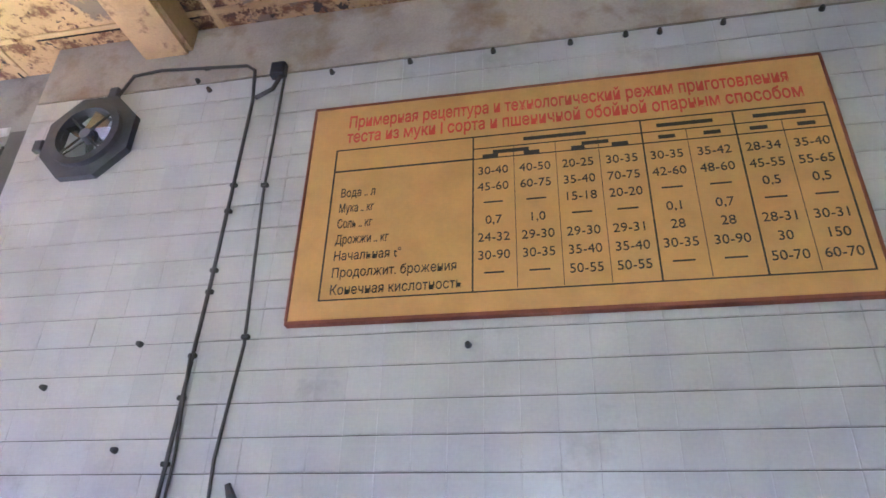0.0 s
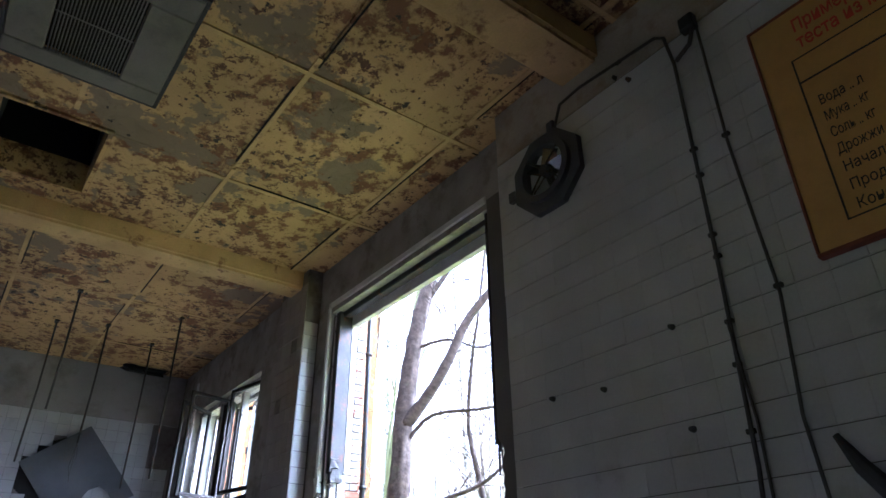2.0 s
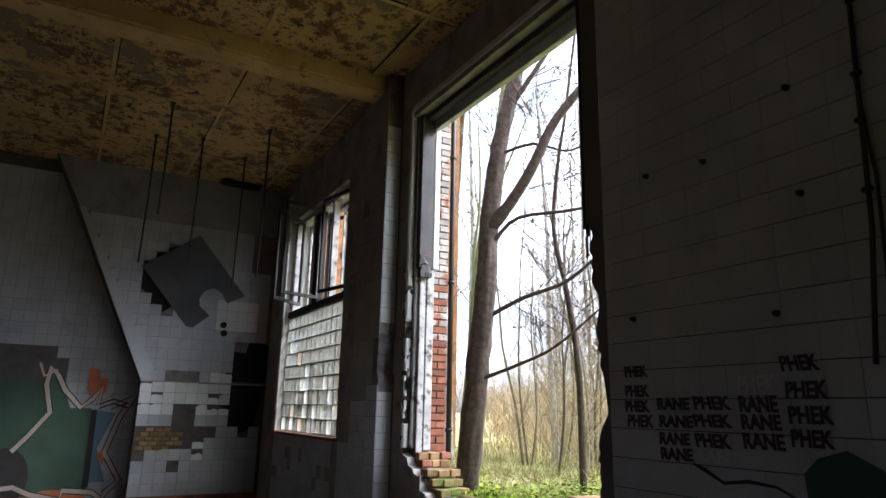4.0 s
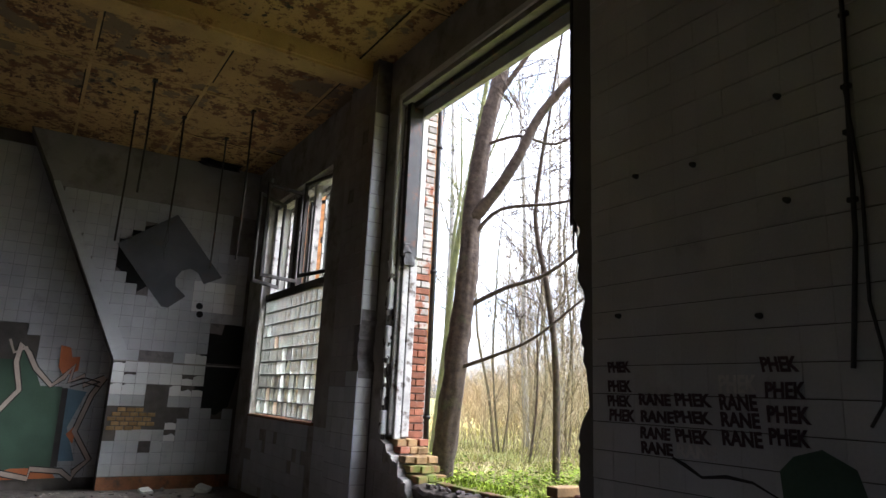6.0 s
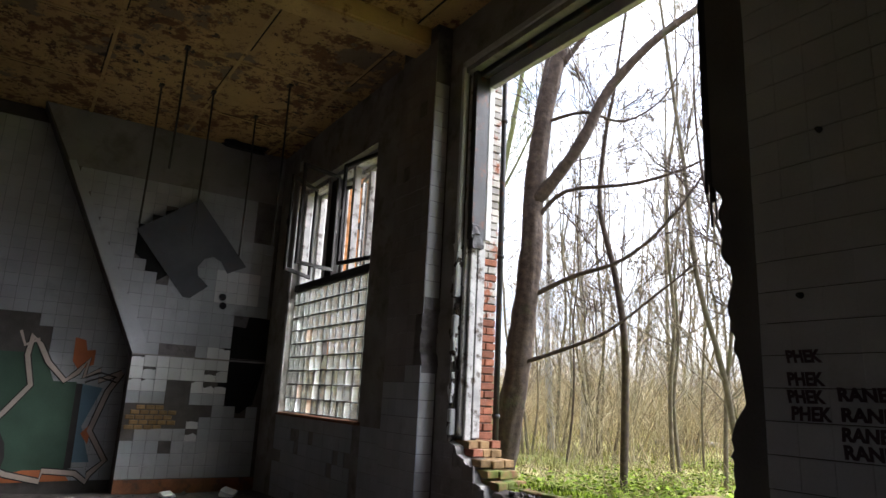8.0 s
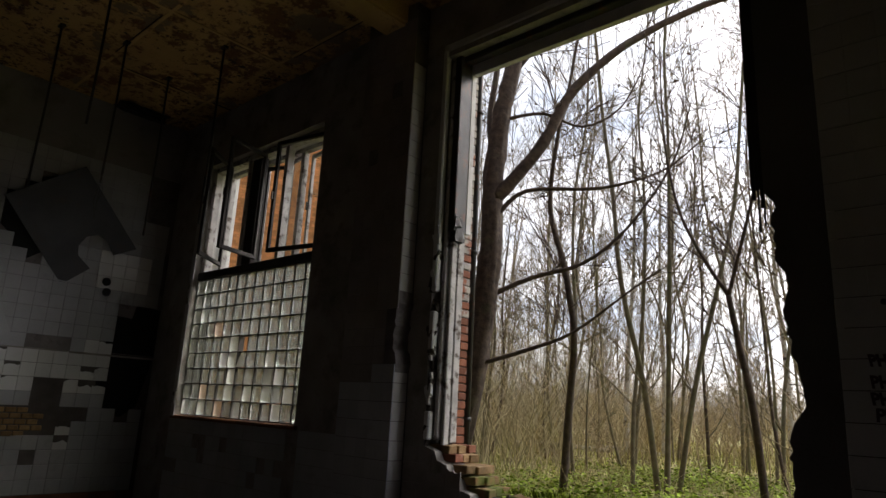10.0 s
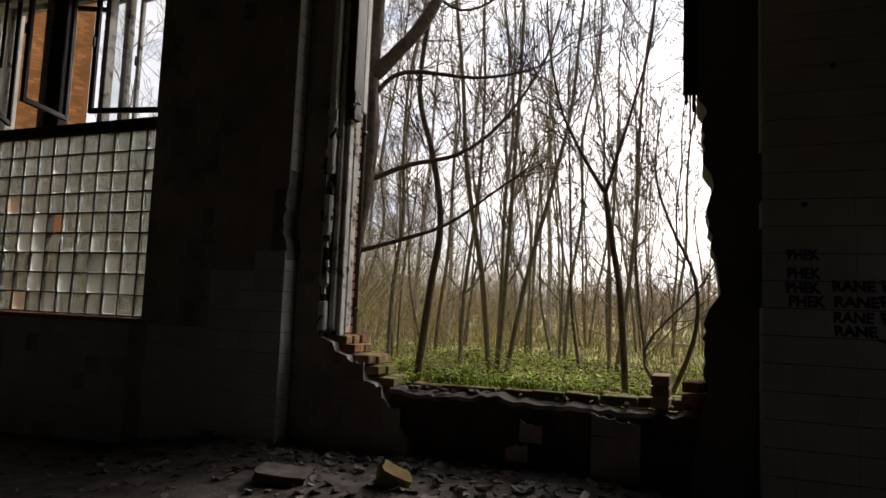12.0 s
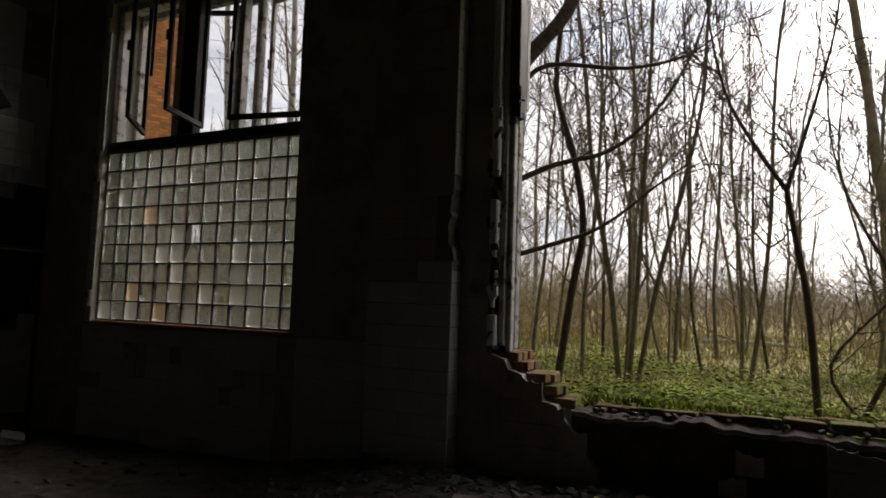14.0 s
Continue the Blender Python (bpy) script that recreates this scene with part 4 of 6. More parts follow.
for word, x, w, tops in (("PHEK", -3.755, 0.19, (1.775, 1.665, 1.578, 1.498)), ("RANE", -3.515, 0.22, (1.592, 1.499, 1.409, 1.33)), ("PHEK", -3.273, 0.235, (1.598, 1.507, 1.412)), ("RANE", -2.998, 0.215, (1.6, 1.512, 1.425)), ("PHEK", -2.752, 0.205, (1.78, 1.662, 1.552, 1.449))):
    for top in tops:
        h = rng.uniform(0.058, 0.068) * (1.15 if x > -3.1 else 1.0)
        tag(word, x + rng.uniform(-0.008, 0.008), top - h, w * rng.uniform(0.94, 1.05), h, slant=rng.uniform(-0.25, 0.05))
tag("PHEK", -3.0, 1.61, 0.21, 0.085, PALEINK)
tag("RANE", -3.27, 1.272, 0.24, 0.062, PALEINK)
bm = bmesh.new()
tube(bm, [(0.3, 0, -0.24), (0.38, 0, -0.27), (0.48, 0, -0.32), (0.62, 0, -0.3), (0.76, 0, -0.31), (0.9, 0, -0.37)], [0.007, 0.012, 0.008, 0.01, 0.007, 0.004], 6)
bmesh.ops.scale(bm, vec=(1, 0.04, 1), verts=bm.verts)
part("paint_stroke", bm, BLACKPAINT, tags, "black smeared paint stroke")
bm = bmesh.new()
prism(bm, [(0.92, -0.5), (0.9, -0.24), (0.97, -0.17), (1.1, -0.13), (1.24, -0.2), (1.3, -0.4), (1.28, -0.75), (0.97, -0.75)], -0.002, 0.001)
part("paint_patch", bm, GREENPAINT, tags, "dark green painted patch")

# ---- ceiling vent, rods ----
vent = root("ceiling_vent", (-4.72, -0.29, CZ), "large grey ceiling vent with a slatted grille", "vent")
bm = bmesh.new()
for a, b, c, d in ((-0.64, -0.46, -0.54, 0.54), (0.42, 0.64, -0.54, 0.54), (-0.46, 0.42, -0.54, -0.28), (-0.46, 0.42, 0.24, 0.54)):
    slab(bm, a, b, c, d, -0.07, -0.03, 0.01)
part("frame", bm, VENTGREY, vent, "broad grey painted frame")
bm = bmesh.new()
for a, b, c, d in ((-0.67, -0.64, -0.57, 0.57), (0.64, 0.67, -0.57, 0.57), (-0.64, 0.64, -0.57, -0.54), (-0.64, 0.64, 0.54, 0.57)):
    slab(bm, a, b, c, d, -0.06, -0.004, 0.006)
part("edge", bm, METAL, vent, "dark rim")
# black plate: the dark behind the slats is put into its colour
bm = bmesh.new()
box(bm, -0.46, 0.42, -0.28, 0.24, -0.02, -0.006)
part("backing", bm, DEEPBLACK, vent)
for k in range(22):
    bm = bmesh.new()
    y = -0.27 + 0.5 * (k + 0.5) / 22
    box(bm, -0.46, 0.42, y - 0.004, y + 0.004, -0.062, -0.03)
    part("slat", bm, VENTGREY, vent)
bm = bmesh.new()
box(bm, -0.02, -0.008, -0.28, 0.24, -0.067, -0.063)
part("cross_bar", bm, VENTGREY, vent)

for x, y, z, bend in ((-9.63, 0.52, 3.85, 0.06), (-10.91, 0.46, 3.45, 0.05), (-10.67, 1.09, 3.72, 0.04), (-11.12, 1.82, 3.26, 0.06), (-9.81, 1.87, 3.22, 0.03)):
    rod = root("ceiling_rod", (x, y, CZ), "thin rusty suspension rod hanging from the ceiling", "rod", "hanging rods")
    bm = bmesh.new()
    tube(bm, [(0, 0, 0), (bend * 0.3, 0, (z - CZ) * 0.5), (bend, -0.02, z - CZ)], 0.013, 8)
    part("rod", bm, METAL, rod, smooth=True)
    bm = bmesh.new()
    slab(bm, -0.05, 0.05, -0.03, 0.03, -0.03, -0.002, 0.004)
    part("fixing_plate", bm, METAL, rod)
for k, (dx, dz) in enumerate(((0.0, -0.42), (0.03, -0.33), (-0.03, -0.5))):
    bm = bmesh.new()
    tube(bm, [(-10.63, 1.07, 3.73), (-10.63 + dx * 0.6, 1.07 + dx, 3.73 + dz * 0.6), (-10.63 + dx, 1.07 - dx * 0.5, 3.73 + dz)], 0.004, 5)
    thing("wire", bm, METAL, "frayed wire hanging from a ceiling rod", "wire", "hanging wires")
# black lump put where the gap under the ceiling reads dark
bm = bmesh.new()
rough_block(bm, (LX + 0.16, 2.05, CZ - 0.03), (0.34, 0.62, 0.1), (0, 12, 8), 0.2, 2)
thing("ceiling_breach", bm, DEEPBLACK, "black lump standing for the dark gap where the ceiling meets the wall", "hole", kind="structure")

# ---- hanging sheet and breach on the breast ----
sheet = root("metal_sheet", (LX + 0.05, 1.47, 3.5), "bent grey sheet panel hanging askew on the tiled wall", "metal sheet")
poly = [(1.47, 4.37), (2.34, 3.39), (2.05, 3.24), (1.93, 3.42), (1.8, 3.48), (1.66, 3.42), (1.58, 3.28), (1.60, 3.15), (1.78, 3.0), (1.47, 2.73), (0.62, 3.73)]
bm = bmesh.new()
prism(bm, [(a - 1.47, b - 3.5) for a, b in poly], 0.0, 0.012, "yz")
bmesh.ops.rotate(bm, cent=(0, 0, 0), matrix=Matrix.Rotation(radians(4), 3, "Y"), verts=bm.verts)
part("panel", bm, ZINC, sheet)
bm = bmesh.new()
tube(bm, [(0.03, 0.0, 0.8), (0.02, 0, 0.45)], 0.012, 6)
part("hook", bm, METAL, sheet)

# ---- painted wall picture on the back wall ----
mural = root("wall_graffiti", (GX + 0.012, 0.1, 1.2), "green spray-painted graffiti with cream outlines on the tiled wall", "graffiti")


def paint(name, poly, material, lift, label=""):
    bm = bmesh.new()
    prism(bm, [(a, b - 1.2) for a, b in poly], lift, lift + 0.003, "yz")
    return part(name, bm, material, mural, label)


def stroke(name, pts, r, material, lift, label=""):
    bm = bmesh.new()
    tube(bm, [(0, a, b - 1.2) for a, b in pts], r, 6)
    bmesh.ops.scale(bm, vec=(0.05, 1, 1), verts=bm.verts)
    bmesh.ops.translate(bm, vec=(lift, 0, 0), verts=bm.verts)
    return part(name, bm, material, mural, label)


paint("green_shape", [(-2.2, 0.05), (0.17, 0.15), (0.1, 1.42), (-0.2, 1.42), (-0.34, 1.75), (-0.53, 2.0), (-0.56, 1.8), (-2.2, 1.8)], GREENPAINT, 0.0, "dark green painted field")
paint("blue_shape", [(0.15, 0.3), (0.42, 0.3), (0.25, 0.8), (0.45, 1.35), (0.15, 1.4)], BLUEPAINT, 0.0, "pale blue painted field")
paint("black_shape", [(0.11, 0.2), (0.2, 0.22), (0.18, 1.4), (0.1, 1.4)], BLACKPAINT, 0.004)
paint("black_circle", [(-0.95 + 0.33 * math.cos(k * 0.42), 0.38 + 0.45 * math.sin(k * 0.42)) for k in range(15)], BLACKPAINT, 0.004)
paint("red_shape", [(-2.2, 0.02), (0.2, 0.05), (0.1, 0.2), (-0.4, 0.2), (-0.7, 0.1), (-2.2, 0.25)], ORANGEPAINT, 0.004, "red painted ground")
paint("orange_shape", [(0.0, 1.72), (-0.01, 2.06), (0.13, 2.03), (0.17, 1.88), (0.28, 1.9), (0.28, 1.68), (0.09, 1.59)], ORANGEPAINT, 0.004, "orange painted letter")
paint("orange_shape", [(0.25, 0.7), (0.38, 0.85), (0.36, 0.55)], ORANGEPAINT, 0.006, "orange painted letter")
upper = [(-0.89, 0.77), (-0.72, 0.98), (-0.47, 1.35), (-0.57, 1.76), (-0.54, 2.05), (-0.43, 1.92), (-0.3, 1.68), (-0.06, 1.43), (0.09, 1.56), (0.22, 1.76), (0.18, 1.5), (0.38, 1.61), (0.38, 1.45), (0.68, 1.59)]
lower = [(0.68, 1.59), (0.52, 1.3), (0.36, 0.74), (0.62, 0.32), (0.44, 0.14), (0.41, 0.03), (0.26, 0.15), (-0.15, 0.19), (-0.17, 0.05), (-0.58, 0.15), (-0.8, 0.26), (-1.3, 0.2)]
for line in (upper, lower):
    stroke("outline_edge", line, 0.052, BLACKPAINT, 0.0075, "black painted edge line")
    stroke("outline", line, 0.034, CREAMPAINT, 0.0115, "cream painted outline")
for dz in (0.0, 0.07):
    stroke("spray_line", [(0.2, 1.42 + dz), (0.4, 1.5 + dz), (0.62, 1.44 + dz)], 0.012, BLACKPAINT, 0.013)
stroke("dark_line", [(-0.7, 2.1), (-0.62, 1.9), (-0.45, 2.0)], 0.02, CREAMPAINT, 0.013)

# ---- rubble ----
rng = random.Random(33)


def lump(name, x, y, size, turn, material, label, category, group=""):
    bm = bmesh.new()
    rough_block(bm, (0, 0, size[2] * 0.35), size, turn, 0.10, 2)
    ob = thing(name, bm, material, label, category, group)
    ob.location = (x, y, floor_z(x, y))
    return ob


lump("concrete_chunk", -6.1, 2.2, (0.2, 0.14, 0.1), (18, 25, 35), MOSSBRICK, "mossy broken block lying on the rubble", "rubble")
lump("stone_slab", -6.85, 2.05, (0.34, 0.24, 0.07), (4, 5, 20), RUBBLE, "flat broken grey stone on the rubble", "rubble")
lump("brick_piece", -4.95, 2.15, (0.24, 0.12, 0.07), (5, 5, -12), YELLOWBRICK, "yellowish brick lying on the rubble", "brick", "loose bricks")
lump("brick_piece", -5.6, 1.75, (0.2, 0.12, 0.07), (5, 12, 62), BRICK, "red brick piece lying on the rubble", "brick", "loose bricks")
lump("plaster_chunk", -12.0, 2.3, (0.2, 0.24, 0.1), (8, 14, 60), TILE_CLEAN, "pale plaster lump lying by the wall", "rubble")
lump("plaster_chunk", -12.2, 1.5, (0.22, 0.16, 0.06), (5, 8, 10), TILE_CLEAN, "pale plaster lump lying by the wall", "rubble")
bm = bmesh.new()
for k in range(1500):
    if k < 950:
        x, y = rng.uniform(-9.0, -3.4), 2.8 - abs(rng.gauss(0, 0.65))
    else:
        x, y = rng.uniform(-12.4, -6), rng.uniform(-3, 2.7)
    s = rng.uniform(0.015, 0.052) * (1.4 if rng.random() < 0.08 else 1)
    z = floor_z(x, y)
    vs = box(bm, -0.5, 0.5, -0.5, 0.5, -0.5, 0.5)
    m = Matrix.LocRotScale((x, y, z + 0.006), Euler((rng.uniform(-0.5, 0.5), rng.uniform(-0.5, 0.5), rng.uniform(0, 6.3))), (s * rng.uniform(0.8, 1.8), s, s * rng.uniform(0.15, 0.5)))
    for v in vs:
        v.co = m @ (v.co + Vector((rng.uniform(-0.2, 0.2), rng.uniform(-0.2, 0.2), 0)))
thing("rubble", bm, SHARD, "litter of tile and plaster shards on the floor", "rubble", kind="stuff")

# ---- outdoors: ground ----
def ground_z(x, y):
    d = max(0.0, y - 3.4)
    z = 0.5 - 0.25 * min(1.0, d / 10.0) - 0.15 * min(1.0, d / 60.0)
    return z + 0.07 * noise.noise(Vector((x * 0.5, y * 0.5, 1))) + 0.15 * noise.noise(Vector((x * 0.09, y * 0.09, 5))) * min(1, d / 6)


bm = bmesh.new()
xs = [-300, -200, -140, -100, -75, -60, -50, -42] + [-36 + 0.6 * i for i in range(101)] + [28, 34, 42, 55, 75, 110, 160, 220, 300]
ys = [3.3 + 0.25 * i for i in range(40)] + [13.5 + 0.8 * i for i in range(34)] + [42, 46, 52, 60, 72, 90, 120, 170, 240, 320, 420]
g = [[bm.verts.new((x, y, ground_z(x, y))) for y in ys] for x in xs]
for i in range(len(xs) - 1):
    for j in range(len(ys) - 1):
        bm.faces.new((g[i][j], g[i + 1][j], g[i + 1][j + 1], g[i][j + 1]))
thing("ground", bm, SOIL, "woodland ground with leaf litter and green patches", kind="structure", smooth=True)
bm = bmesh.new()
box(bm, -300, 300, -300, -6.31, -0.9, -0.05)
thing("ground", bm, SOIL, "bare ground round the building", kind="structure")


# ---- trees ----
def grow(bm, start, way, length, r, depth, rng, sides, spread=0.6, sub=4, lift=0.12):
    """A limb with its twigs, bent a little at every joint."""
    n = (2, 3, 5)[min(depth, 2)]
    pts, rad = [Vector(start)], [r]
    d = Vector(way).normalized()
    for i in range(n):
        d = (d + Vector((rng.gauss(0, 0.13), rng.gauss(0, 0.13), rng.gauss(lift * 0.5, 0.08)))).normalized()
        pts.append(pts[-1] + d * length / n)
        rad.append(max(r * (1 - 0.75 * (i + 1) / n), 0.0052))
    tube(bm, pts, rad, sides if depth > 1 else 3, False)
    if depth <= 0:
        return
    for k in range(sub):
        t = rng.uniform(0.25, 1.0)
        i = min(n - 1, int(t * n))
        p = pts[i].lerp(pts[i + 1], t * n - i)
        q = (pts[i + 1] - pts[i]).normalized()
        side = q.orthogonal().normalized()
        side.rotate(Matrix.Rotation(rng.uniform(0, 6.283), 3, q))
        grow(bm, p, q + side * rng.uniform(spread * 0.6, spread * 1.4), length * rng.uniform(0.35, 0.6), rad[i] * rng.uniform(0.4, 0.6), depth - 1, rng, sides, spread, sub, lift)


def twigs_on(bm, pts, rng, count, length, r, depth=1, up=0.3):
    for k in range(count):
        i = rng.randrange(len(pts) - 1)
        p = Vector(pts[i]).lerp(Vector(pts[i + 1]), rng.random())
        q = (Vector(pts[i + 1]) - Vector(pts[i])).normalized()
        side = q.orthogonal().normalized()
        side.rotate(Matrix.Rotation(rng.uniform(0, 6.283), 3, q))
        grow(bm, p, q * 0.6 + side + Vector((0, 0, up)), length * rng.uniform(0.5, 1.3), r, depth, rng, 4, 0.6, 4)


def bend(pts, n=4):
    """Points smoothed along a soft curve."""
    p = [Vector(q) for q in pts]
    out = []
    for i in range(len(p) - 1):
        a, b, c, d = p[max(i - 1, 0)], p[i], p[i + 1], p[min(i + 2, len(p) - 1)]
        for k in range(n):
            t = k / n
            out.append(0.5 * (2 * b + (c - a) * t + (2 * a - 5 * b + 4 * c - d) * t * t + (3 * b - a - 3 * c + d) * t ** 3))
    return out + [p[-1]]


def taper(pts, r0, r1):
    return [r0 + (r1 - r0) * i / (len(pts) - 1) for i in range(len(pts))]


def furrow(bm, amount, scale):
    bm.normal_update()
    for v in bm.verts:
        v.co += v.normal * amount * noise.noise(Vector((v.co.x * scale, v.co.y * scale, v.co.z * scale * 0.18)))


def limb_part(name, parent, o, pts, r0, r1, rng, twigs=0, length=0.6, material=None, label="", sides=8, ridge=0.0, tw_r=0.006, depth=1):
    bm = bmesh.new()
    p = bend([Vector(q) - Vector(o) for q in pts])
    tube(bm, p, taper(p, r0, r1), sides)
    if ridge:
        furrow(bm, ridge, 28)
    if twigs:
        twigs_on(bm, p[len(p) // 5:], rng, twigs, length, tw_r, depth)
    return part(name, bm, material or BARK, parent, label, smooth=True)


rng = random.Random(101)
o = (-8.08, 4.2, 0.35)
acacia = root("tree", o, "leaning furrowed bare tree close outside the opening", "tree")
bm = bmesh.new()
p = bend([Vector(q) - Vector(o) for q in ((-8.2, 4.25, 0.2), (-8.02, 4.18, 0.5), (-7.6, 4.05, 1.8), (-7.47, 4.1, 3.0), (-7.54, 4.2, 3.9), (-7.55, 4.35, 4.87), (-7.48, 4.5, 5.7), (-7.3, 4.9, 7.5), (-7.4, 5.2, 9.5))], 8)
tube(bm, p, taper(p, 0.155, 0.075), 28)
furrow(bm, 0.035, 22)
part("trunk", bm, BARK, acacia, "deeply furrowed trunk", smooth=True)
limb_part("limb", acacia, o, ((-7.5, 4.18, 3.75), (-7.3, 4.3, 4.0), (-7.03, 4.45, 4.4), (-6.78, 4.7, 5.1), (-6.25, 5.0, 5.65), (-5.49, 5.44, 6.1), (-4.6, 5.8, 6.3)), 0.085, 0.03, rng, 22, 0.9, sides=14, ridge=0.015)
limb_part("limb", acacia, o, ((-7.55, 4.05, 1.86), (-7.09, 4.3, 2.03), (-6.66, 4.5, 2.22), (-6.21, 4.8, 2.64), (-5.9, 4.95, 2.9)), 0.026, 0.008, rng, 7, 0.4)
limb_part("limb", acacia, o, ((-7.47, 4.1, 2.6), (-7.1, 4.4, 2.83), (-6.65, 4.7, 3.0), (-6.27, 5.0, 3.42), (-5.91, 5.4, 4.22), (-5.75, 5.6, 5.0)), 0.032, 0.008, rng, 16, 0.5)
limb_part("limb", acacia, o, ((-7.46, 4.2, 3.55), (-7.2, 4.4, 3.85), (-6.5, 4.8, 3.86), (-5.96, 5.2, 4.07), (-5.6, 5.4, 4.4)), 0.03, 0.007, rng, 14, 0.5)
limb_part("limb", acacia, o, ((-7.54, 4.35, 4.8), (-7.12, 4.6, 4.86), (-6.77, 4.9, 4.71), (-6.42, 5.2, 4.99), (-6.2, 5.4, 5.6)), 0.024, 0.006, rng, 14, 0.5)
limb_part("limb", acacia, o, ((-7.6, 4.3, 4.3), (-7.85, 4.5, 5.0), (-7.95, 4.8, 6.2), (-8.1, 5.2, 8.0)), 0.06, 0.02, rng, 14, 0.7)
limb_part("limb", acacia, o, ((-7.5, 4.5, 5.5), (-7.0, 4.9, 6.4), (-6.5, 5.4, 7.6)), 0.045, 0.012, rng, 22, 0.8)

o = (-7.4, 5.5, 0.42)
sapling = root("tree", o, "thin crooked bare sapling outside the opening", "tree")
limb_part("trunk", sapling, o, ((-7.42, 5.52, 0.3), (-7.17, 5.3, 1.6), (-7.0, 5.1, 2.29), (-7.1, 5.05, 3.05), (-7.31, 5.05, 3.85), (-7.24, 5.1, 4.8), (-7.1, 5.1, 5.3), (-6.9, 5.2, 6.8)), 0.048, 0.015, rng, 26, 0.7, sides=12, ridge=0.006)
o = (-4.87, 4.55, 0.45)
sapling = root("tree", o, "slim forked dark sapling outside the opening", "tree")
limb_part("trunk", sapling, o, ((-4.86, 4.55, 0.3), (-4.93, 4.55, 1.45), (-5.02, 4.55, 2.04), (-5.09, 4.55, 2.5)), 0.034, 0.024, rng, 3, 0.5, sides=10)
limb_part("limb", sapling, o, ((-5.09, 4.55, 2.5), (-5.34, 4.6, 2.93), (-5.59, 4.7, 3.49), (-5.75, 4.8, 4.4), (-5.8, 4.9, 5.6)), 0.021, 0.006, rng, 18, 0.5)
limb_part("limb", sapling, o, ((-5.09, 4.55, 2.5), (-5.0, 4.55, 2.8), (-4.83, 4.55, 3.4), (-4.68, 4.6, 4.08), (-4.6, 4.7, 5.4)), 0.021, 0.006, rng, 18, 0.5)
o = (-4.35, 4.9, 0.45)
sapling = root("tree", o, "low bent bush stem beside the broken wall", "bush")
limb_part("trunk", sapling, o, ((-4.62, 5.1, 0.3), (-4.3, 4.85, 1.1), (-4.28, 4.8, 1.69), (-4.51, 4.9, 2.24), (-4.66, 5.0, 2.8), (-4.6, 5.1, 3.6)), 0.026, 0.006, rng, 16, 0.5, sides=9)
limb_part("limb", sapling, o, ((-4.5, 5.0, 0.5), (-4.75, 5.0, 1.0), (-4.2, 5.1, 1.7), (-3.9, 5.2, 2.4)), 0.018, 0.005, rng, 12, 0.5)

o = (-12.0, 6.5, 0.4)
mossy = root("tree", o, "leaning slim tree with green mossy bark", "tree")
limb_part("trunk", mossy, o, ((-12.0, 6.5, 0.2), (-11.82, 6.5, 1.5), (-11.65, 6.5, 2.6), (-11.52, 6.5, 3.9), (-11.1, 6.5, 5.6), (-10.8, 6.5, 6.7), (-10.5, 6.6, 8.4)), 0.085, 0.04, rng, 16, 0.8, MOSSBARK, "mossy trunk", 12, 0.01, 0.008, 2)
limb_part("limb", mossy, o, ((-11.55, 6.5, 3.5), (-11.7, 6.6, 4.6), (-11.65, 6.7, 5.8), (-11.9, 6.8, 7.6)), 0.05, 0.015, rng, 14, 0.8, MOSSBARK, sides=9, depth=2)
limb_part("limb", mossy, o, ((-11.2, 6.5, 5.2), (-10.7, 6.6, 5.9), (-10.0, 6.8, 7.2)), 0.035, 0.01, rng, 12, 0.7, MOSSBARK, sides=8, depth=2)

o = (-3.3, 9.0, 0.3)
sapling = root("tree", o, "leaning pale tree at the edge of the clearing", "tree")
limb_part("trunk", sapling, o, ((-3.3, 9.0, 0.1), (-3.6, 9.0, 1.9), (-3.85, 9.0, 3.5), (-3.95, 9.0, 4.6), (-4.15, 9.1, 6.6), (-4.2, 9.2, 9.0)), 0.1, 0.045, rng, 30, 0.9, TWIG, "pale trunk", 12, 0.01, 0.009, 2)

# woodland trees: eight shapes of one to four straight stems, copied
SHAPES = []
